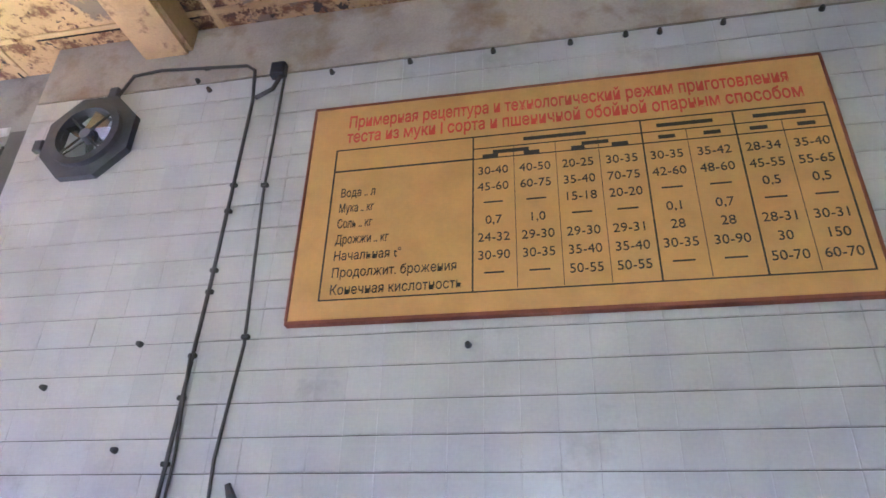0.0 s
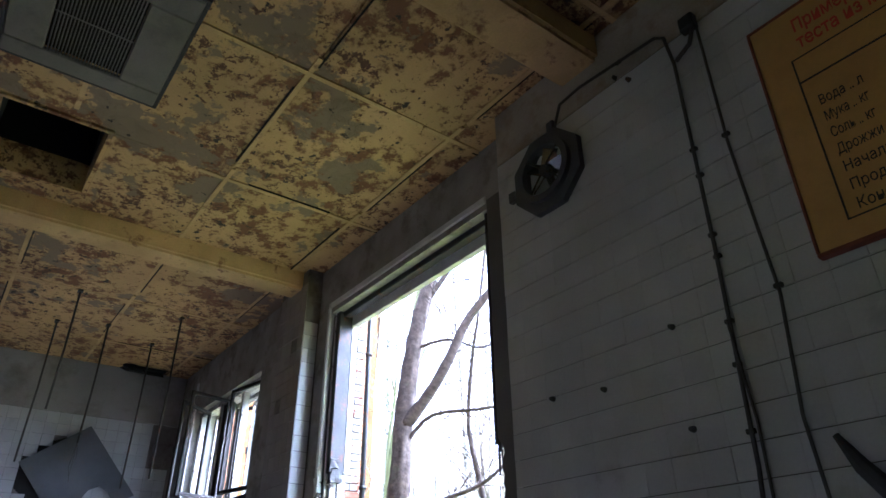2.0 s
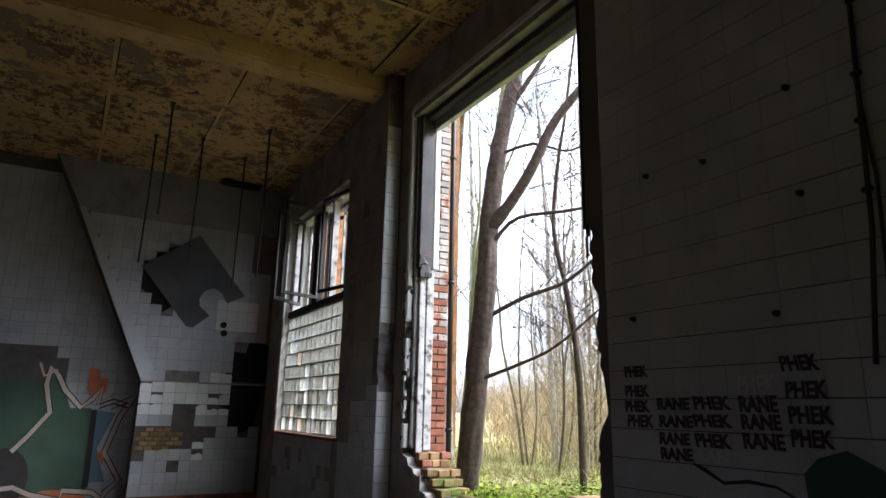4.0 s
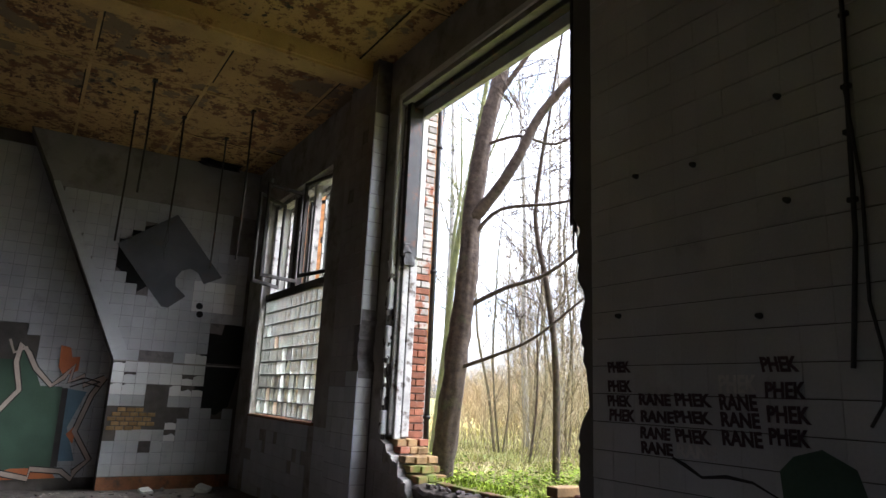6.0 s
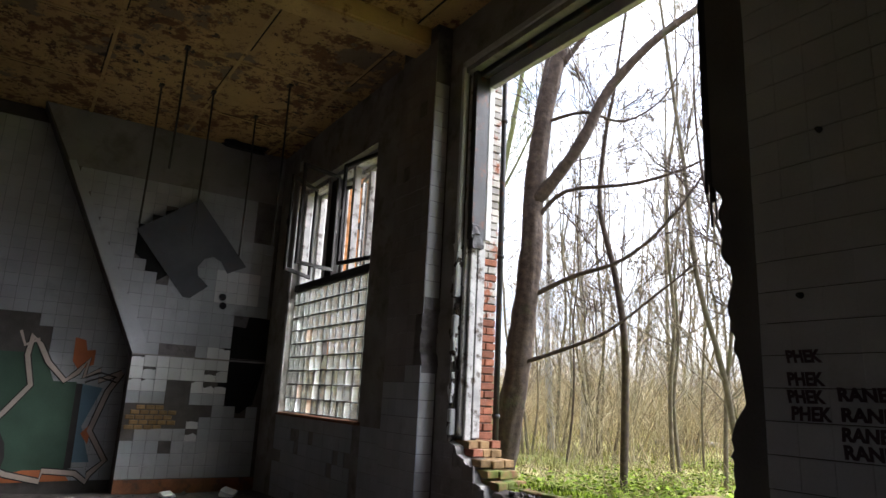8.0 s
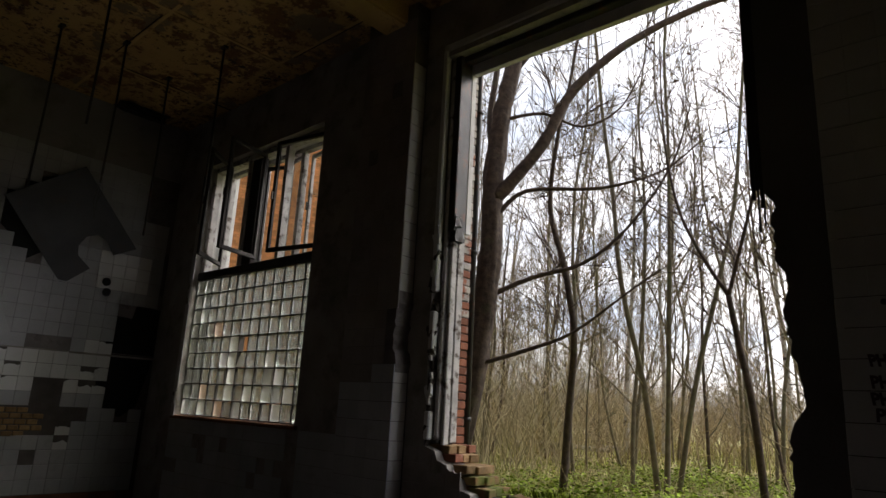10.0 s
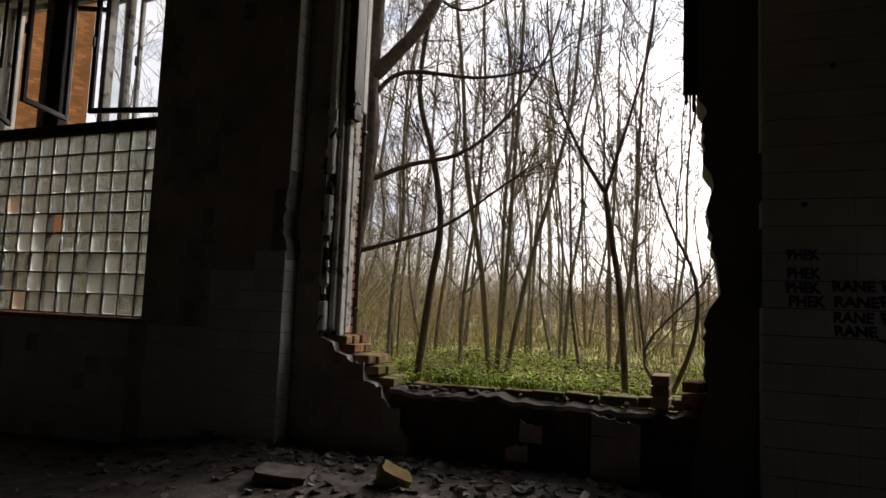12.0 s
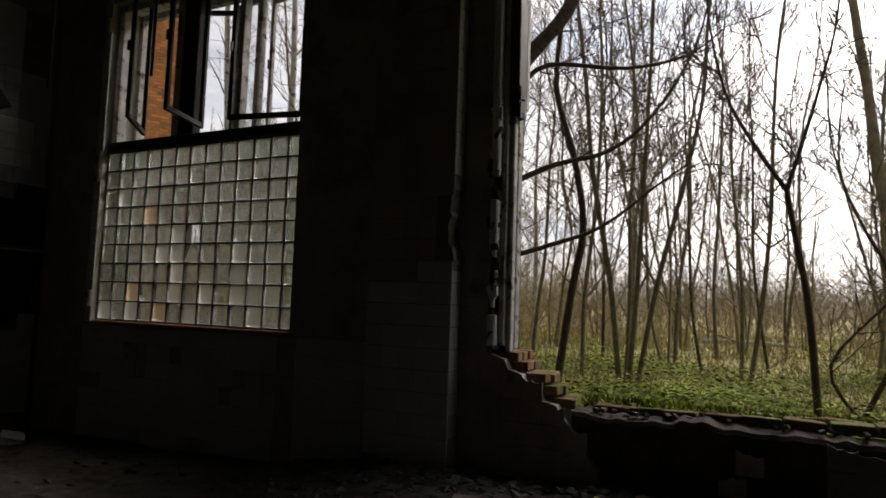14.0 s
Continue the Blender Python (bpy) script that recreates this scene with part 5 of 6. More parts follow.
for k, stems in enumerate((1, 3, 1, 2, 1, 4, 1, 2)):
    r = random.Random(200 + k)
    t = tagged(new("tree"), "slender bare woodland tree" if stems == 1 else "bare woodland tree with several slim stems", "tree", "woodland trees")
    crown = bmesh.new()
    src = []
    for j in range(stems):
        h = r.uniform(9.5, 13.5)
        rt = r.uniform(0.026, 0.062) / (1 + 0.08 * (stems - 1))
        a = j * 6.283 / stems + r.uniform(-0.5, 0.5)
        lean = r.uniform(0.04, 0.16) if stems > 1 else 0.02
        q0 = Vector((math.cos(a), math.sin(a), 0)) * (0.1 if stems > 1 else 0)
        pts = [tuple(q0 + Vector((0, 0, -0.3)))]
        for i in range(1, 9):
            out = lean * h / 8 * (1.5 - i / 8)
            pts.append((pts[-1][0] + math.cos(a) * out + r.gauss(0, 0.11), pts[-1][1] + math.sin(a) * out + r.gauss(0, 0.11), h * i / 8))
        bm = bmesh.new()
        p = bend(pts, 3)
        tube(bm, p, [max(0.008, rt * (1 - i / len(p)) ** 0.8) for i in range(len(p))], 8)
        furrow(bm, 0.006, 9)
        part("trunk", bm, BARK if k in (0, 6) else YOUNGBARK, t, smooth=True)
        for q in range(30 if stems == 1 else 46 // stems):
            f = r.uniform(0.1, 0.97)
            i = min(int(len(p) * f), len(p) - 2)
            b = r.uniform(0, 6.283)
            grow(crown, p[i], (math.cos(b), math.sin(b), r.uniform(0.2, 2.4)), r.uniform(0.8, 2.4) * (1.15 - 0.5 * f), rt * (1 - f) * 0.3 + 0.006, 2, r, 4, 0.55, 4, 0.2)
    src = [v.co.copy() for v in crown.verts]
    part("crown", crown, TWIG if k % 2 else YOUNGBARK, t, "leafless crown of fine twigs", smooth=True)
    if k in (0, 2, 3, 5):
        bm = bmesh.new()
        for q in range(260):
            c = r.choice(src)
            if c.z < 3.2:
                continue
            s = r.uniform(0.015, 0.035)
            bm.faces.new([bm.verts.new(c + Vector((r.gauss(0, s), r.gauss(0, s), -r.uniform(0, 2.5 * s)))) for _ in range(4)])
        tagged(part("seed_pods", bm, DEADLEAF, t.children[-1], "dry seed pods hanging in the twigs"), kind="stuff")
    SHAPES.append(t)
birch_shape = tagged(new("tree"), "bare birch with pale blotched bark", "tree", "birches")
r = random.Random(300)
bm = bmesh.new()
p = bend([(0, 0, -0.3), (0.1, 0, 3), (0.05, 0.1, 6), (0.2, 0.1, 10), (0.2, 0.2, 13)], 4)
tube(bm, p, taper(p, 0.11, 0.015), 9)
part("trunk", bm, BIRCH, birch_shape, "pale birch trunk", smooth=True)
bm = bmesh.new()
for q in range(22):
    i = r.randrange(5, len(p) - 1)
    a = r.uniform(0, 6.283)
    grow(bm, p[i], (math.cos(a), math.sin(a), 1.2), r.uniform(0.8, 1.8), 0.02, 2, r, 4, 0.8, 4, 0.0)
part("crown", bm, TWIG, birch_shape, "leafless crown of fine twigs", smooth=True)


def plant(shape, x, y, s, turn, lean=0.0):
    m = Matrix.Translation((x, y, ground_z(x, y))) @ Euler((radians(lean), radians(lean * 0.5), turn)).to_matrix().to_4x4()
    ob = copy_thing(shape, m)
    ob.scale = (s, s, s)
    return ob


rng = random.Random(55)
spots = [(-6.95, 7.4, 0.95, 5), (-7.7, 7.9, 0.75, 2), (-5.6, 9.2, 0.85, 7), (-6.2, 10.2, 0.9, 0), (-7.1, 12.6, 1.0, 1), (-8.64, 13.4, 1.15, 0), (-8.3, 14.6, 0.95, 1), (-9.6, 9.3, 0.9, 7), (-5.2, 12.5, 0.95, 6), (-3.6, 11.5, 0.85, 2), (-6.3, 15.0, 1.0, 2), (-7.7, 20, 1.1, 5), (-10.3, 13.0, 0.95, 3), (-10.9, 17, 1.0, 1), (-12.5, 15.5, 1.0, 4), (-3.0, 14.0, 0.9, 5), (-2.0, 12.0, 0.85, 1), (-2.6, 9.4, 0.8, 6), (-13.2, 9.0, 0.8, 1), (-14.6, 11.2, 0.95, 3), (-15.6, 13.2, 1.0, 4), (-12.6, 10.4, 0.85, 5), (-11.2, 8.2, 0.75, 0), (-12.0, 12.6, 1.0, 2), (-14.2, 16.0, 1.1, 1), (-10.2, 10.9, 0.8, 4), (-17.0, 16.5, 1.1, 5), (-4.9, 16.5, 1.0, 7), (-5.9, 19.0, 1.0, 1)]
for x, y, s, k in spots:
    plant(SHAPES[k], x, y, s, rng.uniform(0, 6.3), rng.uniform(-3, 3))
taken = [(a, b) for a, b, _, _ in spots]
tries = 0
while len(taken) < 112 and tries < 4000:
    tries += 1
    y = rng.uniform(11, 46)
    x = rng.uniform(-6 - y * 1.25, -2 + y * 0.55)
    if any((x - a) ** 2 + (y - b) ** 2 < 1.3 for a, b in taken) or (x < -18 and y < 14 + (-21 - x) * 0.62):
        continue
    taken.append((x, y))
    plant(SHAPES[rng.randrange(8)], x, y, rng.uniform(0.7, 1.15), rng.uniform(0, 6.3), rng.uniform(-5, 5))
for x, y, s in ((-14.6, 7.8, 0.95), (-12.9, 7.4, 0.9), (-13.4, 19, 1.0), (-12.4, 19.6, 0.9), (-16.0, 13.5, 1.0), (-14.6, 11.0, 0.95), (-9.8, 24, 1.1), (-1.8, 24, 1.0)):
    plant(birch_shape, x, y, s, rng.uniform(0, 6.3), rng.uniform(-3, 3))
for t in SHAPES + [birch_shape]:
    t.location = (-20 - 2 * SHAPES.index(t) if t in SHAPES else -34, 40, ground_z(-24, 40))

# fallen pale trunks far in the wood
for x, y, a in ((-15.6, 18.5, 20), (-14.0, 20.5, -12), (-6.0, 26, 8)):
    bm = bmesh.new()
    p = bend([(-1.6, 0, 0.1), (-0.5, 0.1, 0.16), (0.6, 0, 0.12), (1.7, -0.1, 0.08)])
    tube(bm, p, taper(p, 0.11, 0.07), 9)
    ob = thing("fallen_log", bm, BIRCH, "pale fallen birch log lying on the ground", "log", "fallen logs", smooth=True)
    ob.location, ob.rotation_euler = (x, y, ground_z(x, y) - 0.02), (0, 0, radians(a))

# far wood, brush, ivy, grass
bm = bmesh.new()
rng = random.Random(66)
for k in range(1300):
    y = rng.uniform(52, 120)
    x = rng.uniform(-10 - y * 1.4, y * 0.75)
    h = rng.uniform(2.5, 6.0)
    b = Vector((x, y, ground_z(x, y) - 0.3))
    tube(bm, [b, b + Vector((rng.gauss(0, 0.4), rng.gauss(0, 0.3), h * 0.5)), b + Vector((rng.gauss(0, 0.8), rng.gauss(0, 0.5), h))], [rng.uniform(0.06, 0.16), 0.06, 0.015], 3, False)
    for q in range(9):
        c = b + Vector((0, 0, h * rng.uniform(0.2, 0.95)))
        e = c + Vector((rng.gauss(0, 1.0), rng.gauss(0, 0.8), rng.uniform(0.5, 2.2)))
        tube(bm, [c, c.lerp(e, 0.5) + Vector((rng.gauss(0, 0.1), 0, 0)), e], [0.035, 0.022, 0.01], 3, False)
        for w in range(3):
            s0 = c.lerp(e, rng.uniform(0.3, 0.95))
            tube(bm, [s0, s0 + Vector((rng.gauss(0, 0.5), rng.gauss(0, 0.4), rng.uniform(0.1, 0.9)))], [0.014, 0.008], 3, False)
thing("far_woods", bm, TWIG, "distant bare woodland", "woods", kind="stuff")
bm = bmesh.new()
for k in range(2600):
    y = 10 + 45 * rng.random() ** 0.8
    x = rng.uniform(-8 - y * 1.2, 1 + y * 0.6)
    if x > -8 - 0.2 * y and rng.random() < 0.65:
        continue
    b = Vector((x, y, ground_z(x, y)))
    h = rng.uniform(0.6, 2.4) if rng.random() < 0.7 else rng.uniform(2.5, 5)
    a = Vector((rng.gauss(0, 0.35), rng.gauss(0, 0.35), 1)) * h
    m = Vector((rng.gauss(0, 0.12), rng.gauss(0, 0.12), 0)) * h
    tube(bm, [b, b + a * 0.4 + m, b + a * 0.75 + m * 0.8, b + a], [0.013, 0.01, 0.007, 0.003], 3, False)
    for q in range(4):
        s0 = b + a * rng.uniform(0.3, 0.9) + m * 0.7
        tube(bm, [s0, s0 + Vector((rng.gauss(0, 0.4), rng.gauss(0, 0.4), rng.uniform(-0.05, 0.6)))], [0.006, 0.003], 3, False)
thing("undergrowth", bm, BRUSH, "dry brown saplings and brushwood", "undergrowth", kind="stuff")


def thicket(name, count, place, heights, material, label, seed):
    """Many-stemmed shrubs of arching, forked wands in one mesh."""
    r = random.Random(seed)
    verts, faces = [], []

    def wand(pts, r0, r1):
        n = len(verts)
        for i, p in enumerate(pts):
            w = r0 + (r1 - r0) * i / (len(pts) - 1)
            verts.extend(((p.x + w, p.y, p.z), (p.x - w * 0.5, p.y + w * 0.87, p.z), (p.x - w * 0.5, p.y - w * 0.87, p.z)))
        for i in range(len(pts) - 1):
            for k in range(3):
                faces.append((n + 3 * i + k, n + 3 * i + (k + 1) % 3, n + 3 * i + 3 + (k + 1) % 3, n + 3 * i + 3 + k))

    for _ in range(count):
        x, y = place(r)
        if x < -18 and y < 14 + (-21 - x) * 0.62:
            continue
        b = Vector((x, y, ground_z(x, y) - 0.05))
        thick = 1 + y * 0.03
        for s in range(r.randint(4, 8)):
            h = r.uniform(*heights)
            a = r.uniform(0, 6.283)
            d = Vector((math.cos(a), math.sin(a), 0))
            reach, droop = h * r.uniform(0.1, 0.9), h * r.uniform(0.0, 0.55)
            pts = []
            for i in range(5):
                u = i / 4
                pts.append(b + d * (0.1 + reach * u ** 1.5) + Vector((r.gauss(0, 0.05) * h, r.gauss(0, 0.05) * h, h * u - droop * u ** 3)))
            wand(pts, 0.006 * thick, 0.002 * thick)
            for q in range(7):
                i = r.randrange(1, 4)
                p = pts[i].lerp(pts[i + 1], r.random())
                e = Vector((r.gauss(0, 0.3), r.gauss(0, 0.3), r.uniform(-0.15, 0.3))) * h * 0.7
                wand([p, p + e * 0.5 + Vector((0, 0, r.gauss(0.03, 0.04) * h)), p + e], 0.003 * thick, 0.0014 * thick)
    me = bpy.data.meshes.new(name)
    me.from_pydata(verts, [], faces)
    me.materials.append(material)
    return tagged(new(name, me), label, "shrubs", kind="stuff")


def west_wood(r):
    y = 8.5 + 26 * r.random() ** 1.2
    return r.uniform(-9 - y * 1.25, -7.5 - y * 0.28), y


def deep_wood(r):
    y = 13 + 30 * r.random()
    return r.uniform(-8 - y * 0.45, -3 + y * 0.45), y


thicket("thicket", 430, west_wood, (1.2, 4.2), SHRUB, "tangled olive-brown thicket of bare arching wands", 41)
thicket("thicket", 360, deep_wood, (0.6, 3.4), BRUSH, "low tangled brushwood at the edge of the meadow", 42)
bm = bmesh.new()
for k in range(260):
    x, y = rng.uniform(-9.5, -2.2), rng.uniform(4.2, 9.5)
    b = Vector((x, y, ground_z(x, y) - 0.02))
    pts = [b]
    d = Vector((rng.gauss(0, 0.5), rng.gauss(0, 0.5), 1)).normalized()
    for i in range(4):
        d = (d + Vector((rng.gauss(0, 0.25), rng.gauss(0, 0.25), -0.1))).normalized()
        pts.append(pts[-1] + d * rng.uniform(0.06, 0.24))
    tube(bm, pts, [0.005, 0.004, 0.0035, 0.003, 0.002], 3, False)
thing("dry_stalks", bm, BRUSH, "thin dry stalks in the ground cover", "stalks", kind="stuff")


def leaves(name, count, area, size, height, material, label, category, seed, clump=0.45):
    r = random.Random(seed)
    verts, faces = [], []
    done = 0
    for _ in range(count * 6):
        if done >= count:
            break
        y = area[2] + (area[3] - area[2]) * r.random() ** 1.6
        x = r.uniform(area[0], area[1]) if y < 12 else r.uniform(area[0] - (y - 12) * 1.1, area[1] + (y - 12) * 0.5)
        dens = noise.noise(Vector((x * 0.45, y * 0.45, seed)))
        if dens < clump - 0.5 + r.uniform(-0.25, 0.25):
            continue
        z = ground_z(x, y) + abs(r.gauss(0, height)) * (0.5 + max(0, dens))
        s = size * r.uniform(0.6, 1.4) * (1 + max(0, y - 9) * 0.05)
        a, t = r.uniform(0, 6.283), r.uniform(-0.7, 0.7)
        u = Vector((math.cos(a), math.sin(a), t * 0.4)) * s
        v = Vector((-math.sin(a), math.cos(a), t)) * s * 0.75
        c = Vector((x, y, z))
        n = len(verts)
        verts += [c - u, c - u * 0.2 + v, c + u, c - u * 0.2 - v]
        faces.append((n, n + 3, n + 2, n + 1))
        done += 1
    me = bpy.data.meshes.new(name)
    me.from_pydata(verts, [], faces)
    me.materials.append(material)
    return tagged(new(name, me), label, category, kind="stuff")


leaves("ivy", 26000, (-11, -1.5, 3.6, 12.5), 0.028, 0.12, LEAF, "low green ivy and bramble leaves", "ivy", 7, 0.5)
leaves("leaf_litter", 9000, (-12, 0, 3.6, 24), 0.035, 0.012, BRUSH, "dry brown fallen leaves", "leaves", 8, 0.2)


def blades(name, count, seed):
    r = random.Random(seed)
    verts, faces = [], []
    for _ in range(count):
        y = 3.6 + 34 * r.random() ** 1.5
        x = r.uniform(-10 - y * 0.9, y * 0.5)
        b = Vector((x, y, ground_z(x, y)))
        k = 1 + y * 0.06
        h = r.uniform(0.06, 0.2) * (0.7 + 0.03 * y)
        a = r.uniform(0, 6.283)
        d = Vector((math.cos(a), math.sin(a), 0)) * 0.006 * k
        n = len(verts)
        verts += [b - d, b + d, b + Vector((r.gauss(0, 0.05), r.gauss(0, 0.05), h))]
        faces.append((n, n + 1, n + 2))
    me = bpy.data.meshes.new(name)
    me.from_pydata(verts, [], faces)
    me.materials.append(GRASS)
    return tagged(new(name, me), "sparse yellow-green grass blades", "grass", kind="stuff")


blades("grass", 60000, 12)

# ---- neighbouring brick building ----
house = root("brick_building", (-20.8, 11.65, 0), "neighbouring orange brick building behind the window", "building")
house.rotation_euler = (0, 0, radians(60))
bm = bmesh.new()
box(bm, -16, 0, 0, 22, -0.2, 13.0)
part("wall", bm, FARBRICK, house, "orange brick wall")
bm = bmesh.new()
slab(bm, -16.2, 0.2, -0.2, 22.2, 13.0, 13.25, 0.03)
part("roof", bm, METAL, house, "dark flat roof edge")

# ---- wall tiles ----
def tile_mesh(material, w=PITCH - 0.0008, h=PITCH - 0.0055, d=0.012):
    """One glazed tile lying against x-z, its face towards -y, edges eased."""
    bm = bmesh.new()
    e = 0.003
    b = [bm.verts.new((sx * w / 2, d, sz * h / 2)) for sx, sz in ((-1, -1), (1, -1), (1, 1), (-1, 1))]
    c = [bm.verts.new((sx * w / 2, e * 0.6, sz * h / 2)) for sx, sz in ((-1, -1), (1, -1), (1, 1), (-1, 1))]
    f = [bm.verts.new((sx * (w / 2 - e), 0, sz * (h / 2 - e))) for sx, sz in ((-1, -1), (1, -1), (1, 1), (-1, 1))]
    for p, q in ((b, c), (c, f)):
        for k in range(4):
            bm.faces.new((p[k], p[(k + 1) % 4], q[(k + 1) % 4], q[k]))
    bm.faces.new(f)
    bmesh.ops.recalc_face_normals(bm, faces=bm.faces)
    return mesh_of("tile", bm, material)


def join_tiles(name, cells, material, parent, w, h, facing, label):
    """Many tiles as one mesh: cells of centre along the wall, height and depth."""
    verts, faces = [], []
    e = 0.003
    for a, z, d in cells:
        n = len(verts)
        for off, k in ((0.012, 0.0), (0.002, 0.0), (0.0, e)):
            for sx, sz in ((-1, -1), (1, -1), (1, 1), (-1, 1)):
                u, v = a + sx * (w / 2 - k), z + sz * (h / 2 - k)
                verts.append((u, d + off, v) if facing == "y" else (d - off, u, v))
        for r in (0, 4):
            for k in range(4):
                faces.append((n + r + k, n + r + (k + 1) % 4, n + r + 4 + (k + 1) % 4, n + r + 4 + k))
        faces.append((n + 8, n + 9, n + 10, n + 11))
    me = bpy.data.meshes.new(name)
    me.from_pydata(verts, [], faces)
    bm = bmesh.new()
    bm.from_mesh(me)
    bmesh.ops.recalc_face_normals(bm, faces=bm.faces)
    bm.to_mesh(me)
    bm.free()
    me.materials.append(material)
    ob = new(name, me)
    ob.parent = parent
    return tagged(ob, label, kind="stuff")


rng = random.Random(77)
one = tile_mesh(TILE)
rest = []
count = 0
for r in range(-1, 30):
    z = FZ + (r + 0.5) * PITCH
    for c in range(0, 52):
        x = -3.89 + (c + 0.5) * PITCH
        if x > 4.65 or z > 4.93:
            continue
        d = WY + rng.uniform(-0.0015, 0.0015)
        if x < -1.9 and z > 1.0 and count < 290:
            ob = new("tile", one)
            ob.location = (x, d, z)
            ob.rotation_euler = (rng.uniform(-0.006, 0.006), 0, rng.uniform(-0.006, 0.006))
            ob.parent = wall_n
            count += 1
        else:
            rest.append((x, z, d))
join_tiles("tile_field", rest, TILE, wall_n, PITCH - 0.0008, PITCH - 0.0055, "y", "grubby white wall tiles")

# pilaster foot and bays
grimy = tile_mesh(TILE_BROWN)


def chip_mesh(seed, material, pitch):
    """A tile with one broken edge."""
    r = random.Random(seed)
    h = pitch / 2 - 0.002
    level, rim = r.uniform(0.1, 0.9), []
    for i in range(6, -1, -1):
        level = max(0.03, min(1.2, level + r.uniform(-0.25, 0.25)))
        rim.append((-h + 2 * h * i / 6, h - h * level))
    bm = bmesh.new()
    prism(bm, [(-h, -h), (h, -h)] + rim, 0.0, 0.012)
    return mesh_of("tile", bm, material)


chip_grimy = [chip_mesh(60 + k, TILE_BROWN, PITCH) for k in range(5)]
dim = tile_mesh(TILE_GREY)
for r in range(0, 32):
    z = FZ + (r + 0.5) * PITCH
    for c in range(5):
        if rng.random() < 0.03 or (10 < r < 14 and c == 4):
            continue
        ob = new("tile", dim if r < 10 or (r == 10 and c > 2) else grimy)
        ob.location = (-8.02 + c * 0.147 * 1.0, WY - 0.002 + rng.uniform(-0.0015, 0.0015), z)
        ob.scale = (0.147 / PITCH, 1, 1)
        ob.parent = pilaster
    if r < 11:
        ob = new("tile", one)
        ob.location = (-7.366, WY + 0.09, z)
        ob.rotation_euler = (0, 0, radians(90))
        ob.scale = (1.08, 1, 1)
        ob.parent = pilaster
for r in range(12, 29):
    if r < 15:
        continue
    ob = new("tile", one)
    ob.location = (-7.366, WY + 0.09, FZ + (r + 0.5) * PITCH)
    ob.rotation_euler = (0, 0, radians(90))
    ob.scale = (1.08, 1, 1)
    ob.parent = pilaster
for r in range(0, 28):
    if 8 < r < 15 and r != 12:
        continue
    ob = new("tile", one)
    ob.location = (-3.895, WY + 0.1, FZ + (r + 0.5) * PITCH)
    ob.rotation_euler = (0, 0, radians(-90))
    ob.parent = wall_n
for r in range(0, 7):
    z = FZ + (r + 0.5) * PITCH
    for c in range(9):
        x = -7.28 + c * PITCH
        if x > -6.5 and (r > 3 or rng.random() < 0.35) or (r == 6 and x > -7.1) or (r == 5 and x > -6.75) or x > -6.3:
            continue
        rim = (r == 6 and x > -7.3) or (r == 5 and x > -6.95) or (r == 4 and x > -6.7) or x > -6.5
        ob = new("tile", chip_grimy[c % 5] if rim else grimy)
        ob.location = (x, BY - 0.008 + rng.uniform(-0.002, 0.002), z)
        ob.parent = wall_n2
    for c in range(17):
        x = -11.9 + c * PITCH
        if rng.random() < 0.12 or (c < 1):
            continue
        ob = new("tile", dim)
        ob.location = (x, BY - 0.008 + rng.uniform(-0.002, 0.002), z)
        ob.parent = wall_n1
    for c in range(5):
        ob = new("tile", dim)
        ob.location = (-8.86 + c * PITCH, BY - 0.008, z)
        ob.parent = wall_n2
for x, z in ((-4.85, 0.6), (-4.69, 0.585), (-4.85, 0.43), (-4.69, 0.43), (-4.85, 0.27), (-4.69, 0.27), (-5.35, 0.5), (-5.45, 0.36)):
    ob = new("tile", chip_grimy[int(-x * 10) % 5] if z > 0.48 or x < -5 else grimy)
    ob.location = (x, BY - 0.012, z)
    ob.parent = wall_sill
for r in range(0, 24):
    if rng.random() < 0.25:
        continue
    ob = new("tile", one)
    ob.location = (-11.7, BY - 0.05, 1.2 + r * PITCH)
    ob.scale = (0.6, 1, 1)
    ob.parent = wall_n1

# breast tiles
LP = 0.178
LZ = 0.092
white, grey = tile_mesh(TILE_CLEAN, LP - 0.004, LP - 0.004), tile_mesh(TILE_GREY, LP - 0.004, LP - 0.004)


chipped = [chip_mesh(k, TILE_CLEAN, LP) for k in range(5)]
n_obj = 0
far = []
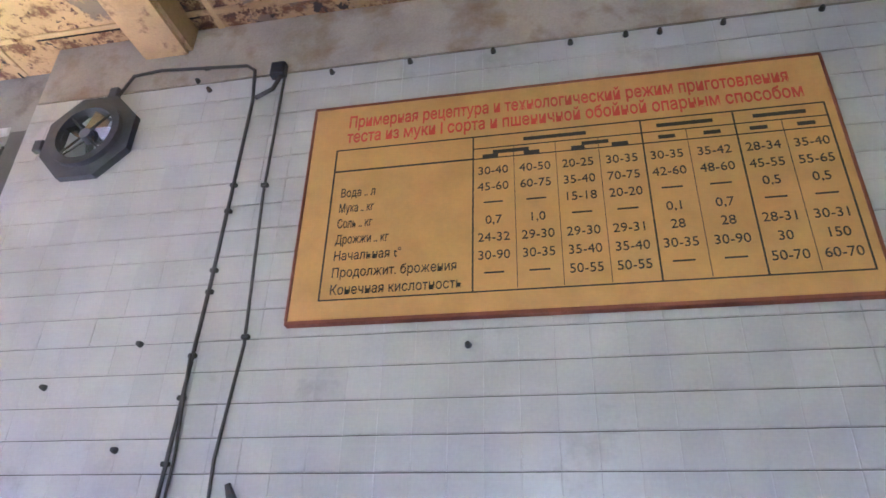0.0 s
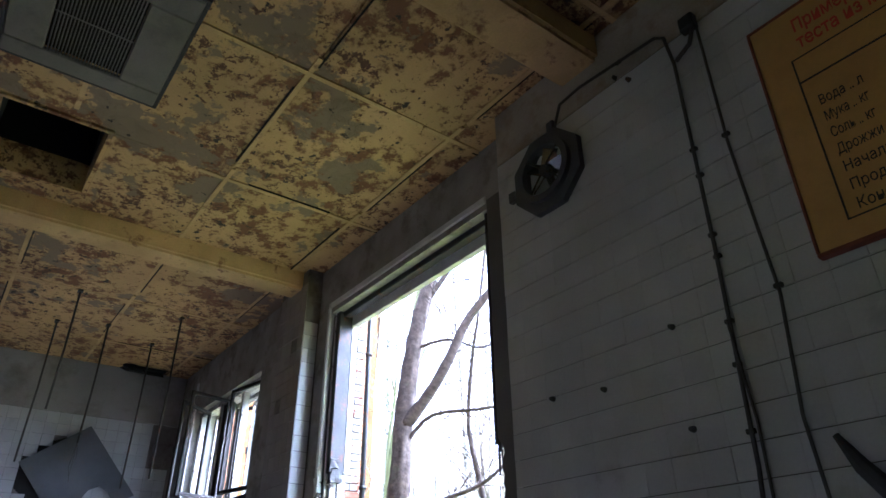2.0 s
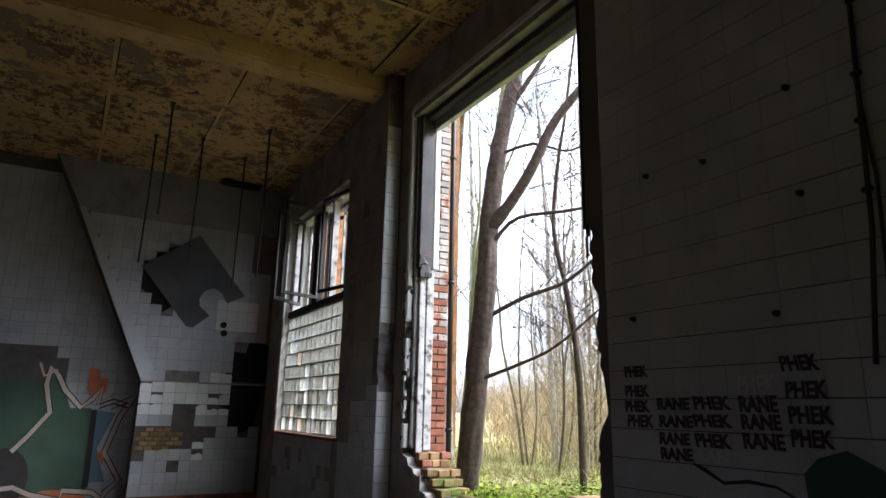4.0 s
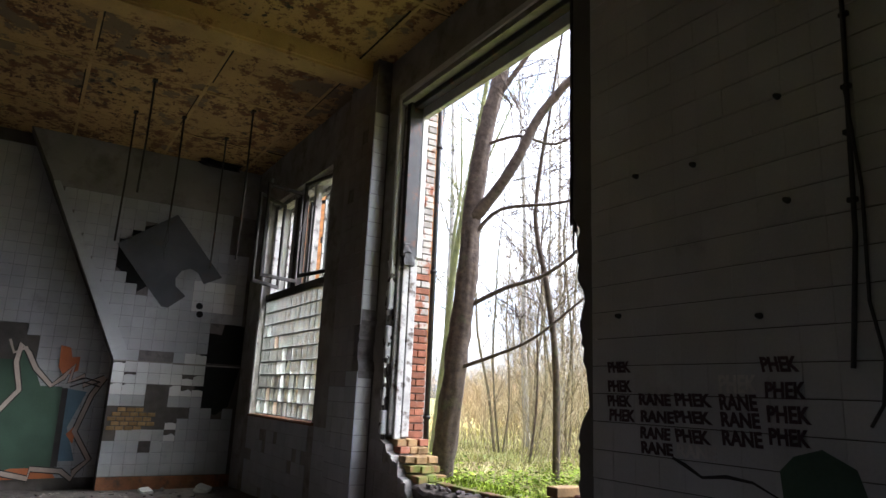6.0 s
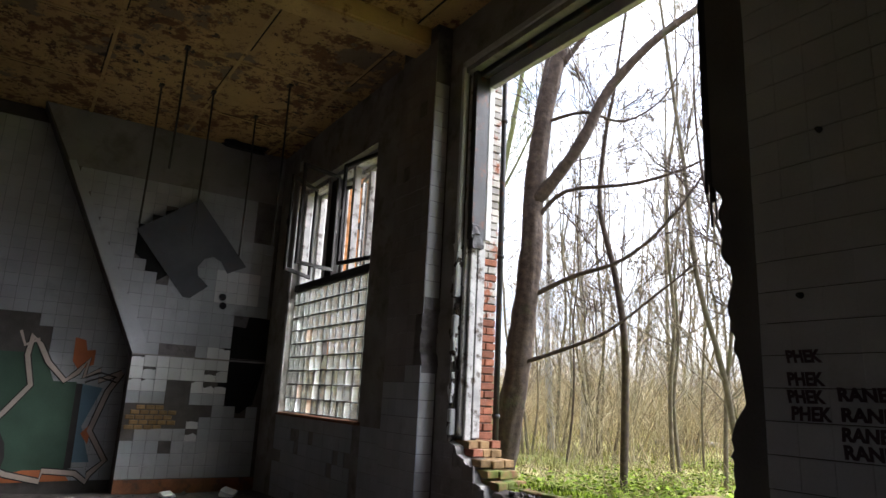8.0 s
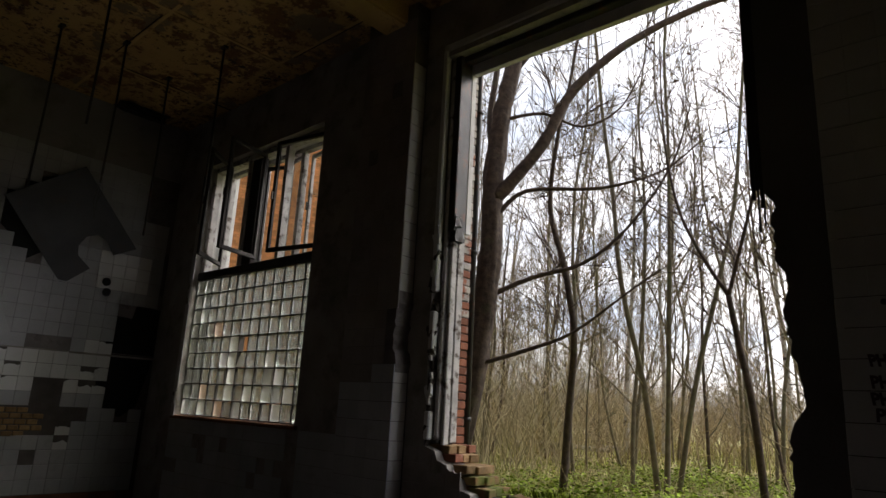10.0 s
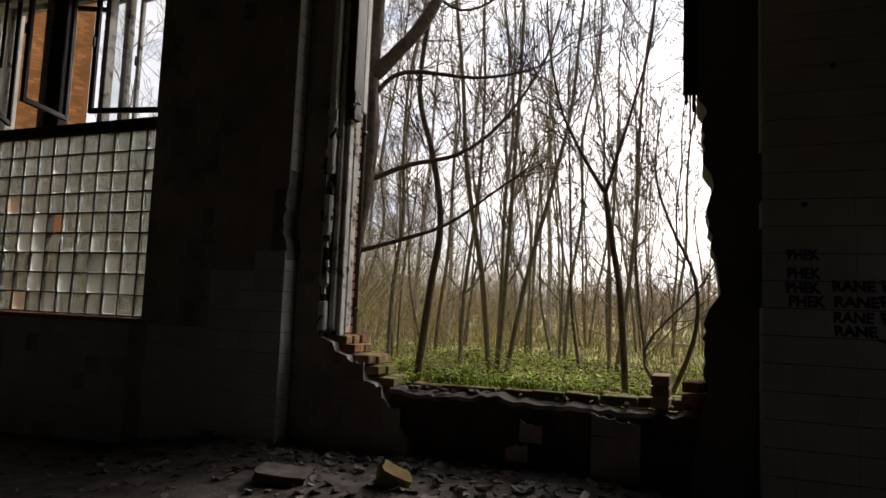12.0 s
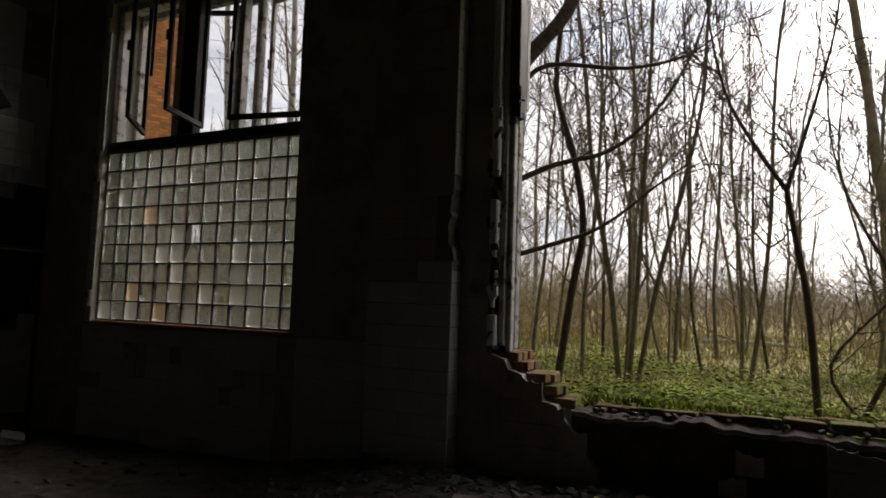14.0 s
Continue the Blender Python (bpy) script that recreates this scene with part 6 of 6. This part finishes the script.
for r in range(0, 25):
    z = LZ + (r + 0.5) * LP
    for c in range(-8, 12):
        y = 0.83 + (c + 0.5) * LP
        if y + LP / 2 > 2.85:
            continue
        edge_y = 0.83 if z < 1.87 else 0.83 - (z - 1.87) * 0.4676
        if y - LP / 2 < edge_y - 0.01 + (0.05 if z > 1.87 else 0):
            continue
        gone = (10 <= r <= 13 and 8 <= c) or (6 <= r <= 9 and 8 <= c <= 10) or (r == 5 and c == 9) or (4 <= r <= 5 and c <= 3) or (r == 3 and c == 0)
        gone = gone or (c in (3, 4) and 4 <= r <= 6) or (r == 5 and c in (5, 6)) or (16 <= r <= 22 and -1 <= c <= 3 and abs(c - 1) + abs(r - 19) < 4) or (21 <= r and c in (9, 10)) or (c, r) in ((2, 10), (4, 7), (3, 2))
        gone = gone or (r, c) in ((7, 3), (7, 4), (6, 3), (10, 3), (10, 4))
        if gone:
            continue
        bright = (7 <= r <= 9 and c <= 7) or (15 <= r <= 17 and 6 <= c <= 9) or (r == 10 and c in (6, 7)) or (r, c) in ((4, 5), (3, 5))
        if n_obj < 295 and r < 19:
            broken = bright and r < 15 and (rng.random() < 0.65 if r in (7, 3, 4) or c in (0, 7) else rng.random() < 0.15)
            ob = new("tile", chipped[rng.randrange(5)] if broken else white if bright else grey)
            ob.location = (LX + 0.012, y, z)
            ob.rotation_euler = (0, rng.uniform(-0.01, 0.01), radians(90) + rng.uniform(-0.008, 0.008))
            ob.parent = breast
            n_obj += 1
        else:
            far.append((y, z, LX + 0.012))
join_tiles("tile_field", far, TILE_GREY, breast, LP - 0.004, LP - 0.004, "x", "dulled grey wall tiles")
# the two round holes are solid black discs set on the wall
bm = bmesh.new()
for y, z in ((2.03, 2.86), (2.05, 2.72)):
    bmesh.ops.create_cone(bm, cap_ends=True, segments=14, radius1=0.06, radius2=0.055, depth=0.03, matrix=Matrix.Translation((LX + 0.008, y, z)) @ pose(0, 0, 0, 0, 90, 0))
part("socket_hole", bm, DEEPBLACK, breast, "two round holes drawn as black discs")
# bricks laid bare low on the breast
small = brick_mesh(YELLOWBRICK, 0.118, 0.05, 0.06)
for r in range(5):
    for c in range(5):
        if (r, c) in ((0, 4), (4, 4), (4, 0)):
            continue
        brick(small, breast, LX - 0.002 + rng.uniform(-0.012, 0.006), 0.92 + c * 0.13 + (0.06 if r % 2 else 0), 0.82 + r * 0.072, radians(90) + rng.uniform(-0.05, 0.05))
# black adhesive where the tiles fell; third patch paints the dark hole behind the sheet
bm = bmesh.new()
prism(bm, [(2.15, 1.9), (2.84, 1.9), (2.84, 2.57), (2.5, 2.6), (2.46, 2.4), (2.2, 2.42)], LX, LX + 0.008, "yz")
prism(bm, [(2.12, 1.3), (2.3, 1.1), (2.5, 1.05), (2.7, 1.2), (2.84, 1.89), (2.12, 1.89)], LX, LX + 0.008, "yz")
prism(bm, [(0.5, 3.5), (0.62, 3.75), (0.6, 3.95), (0.78, 4.0), (0.84, 4.2), (1.02, 4.1), (1.5, 4.3), (1.3, 3.2), (1.0, 2.98), (0.9, 3.12), (0.76, 3.1), (0.74, 3.3)], LX, LX + 0.008, "yz")
part("bare_adhesive", bm, DEEPBLACK, breast, "black tile adhesive left bare, and a black patch for the hole behind the sheet")
# back wall tiles
far = []
for r in range(0, 30):
    z = 0.05 + (r + 0.5) * LP
    for c in range(0, 34):
        y = -5.2 + (c + 0.5) * LP
        edge_y = 0.83 if z < 1.87 else 0.83 - (z - 1.87) * 0.4676
        if y > edge_y + 0.15 or z > 5.3:
            continue
        if (1.7 < z < 2.42 and y < -0.44) or (1.7 < z < 2.25 and y < -0.24):
            continue
        far.append((y, z, GX + 0.012))
join_tiles("tile_field", far, TILE_GREY, wall_w, LP - 0.004, LP - 0.004, "x", "dulled grey wall tiles")

# courses of the neighbouring wall, laid as proud bricks
verts, faces = [], []
rng = random.Random(90)
for r in range(84):
    z = 4.6 + r * 0.096
    x = -9.0 + (0.12 if r % 2 else 0)
    while x < -0.25:
        d = rng.uniform(-0.004, 0.004)
        n = len(verts)
        for dy in (0.0, -0.012 + d):
            for a, b in ((0, 0), (0.235, 0), (0.235, 0.083), (0, 0.083)):
                verts.append((x + a, dy, z + b))
        for k in range(4):
            faces.append((n + k, n + (k + 1) % 4, n + 4 + (k + 1) % 4, n + 4 + k))
        faces.append((n + 4, n + 5, n + 6, n + 7))
        x += 0.25
me = bpy.data.meshes.new("brickwork")
me.from_pydata(verts, [], faces)
me.materials.append(FARBRICK)
ob = tagged(new("brickwork", me), "orange brick courses", kind="stuff")
ob.parent = house
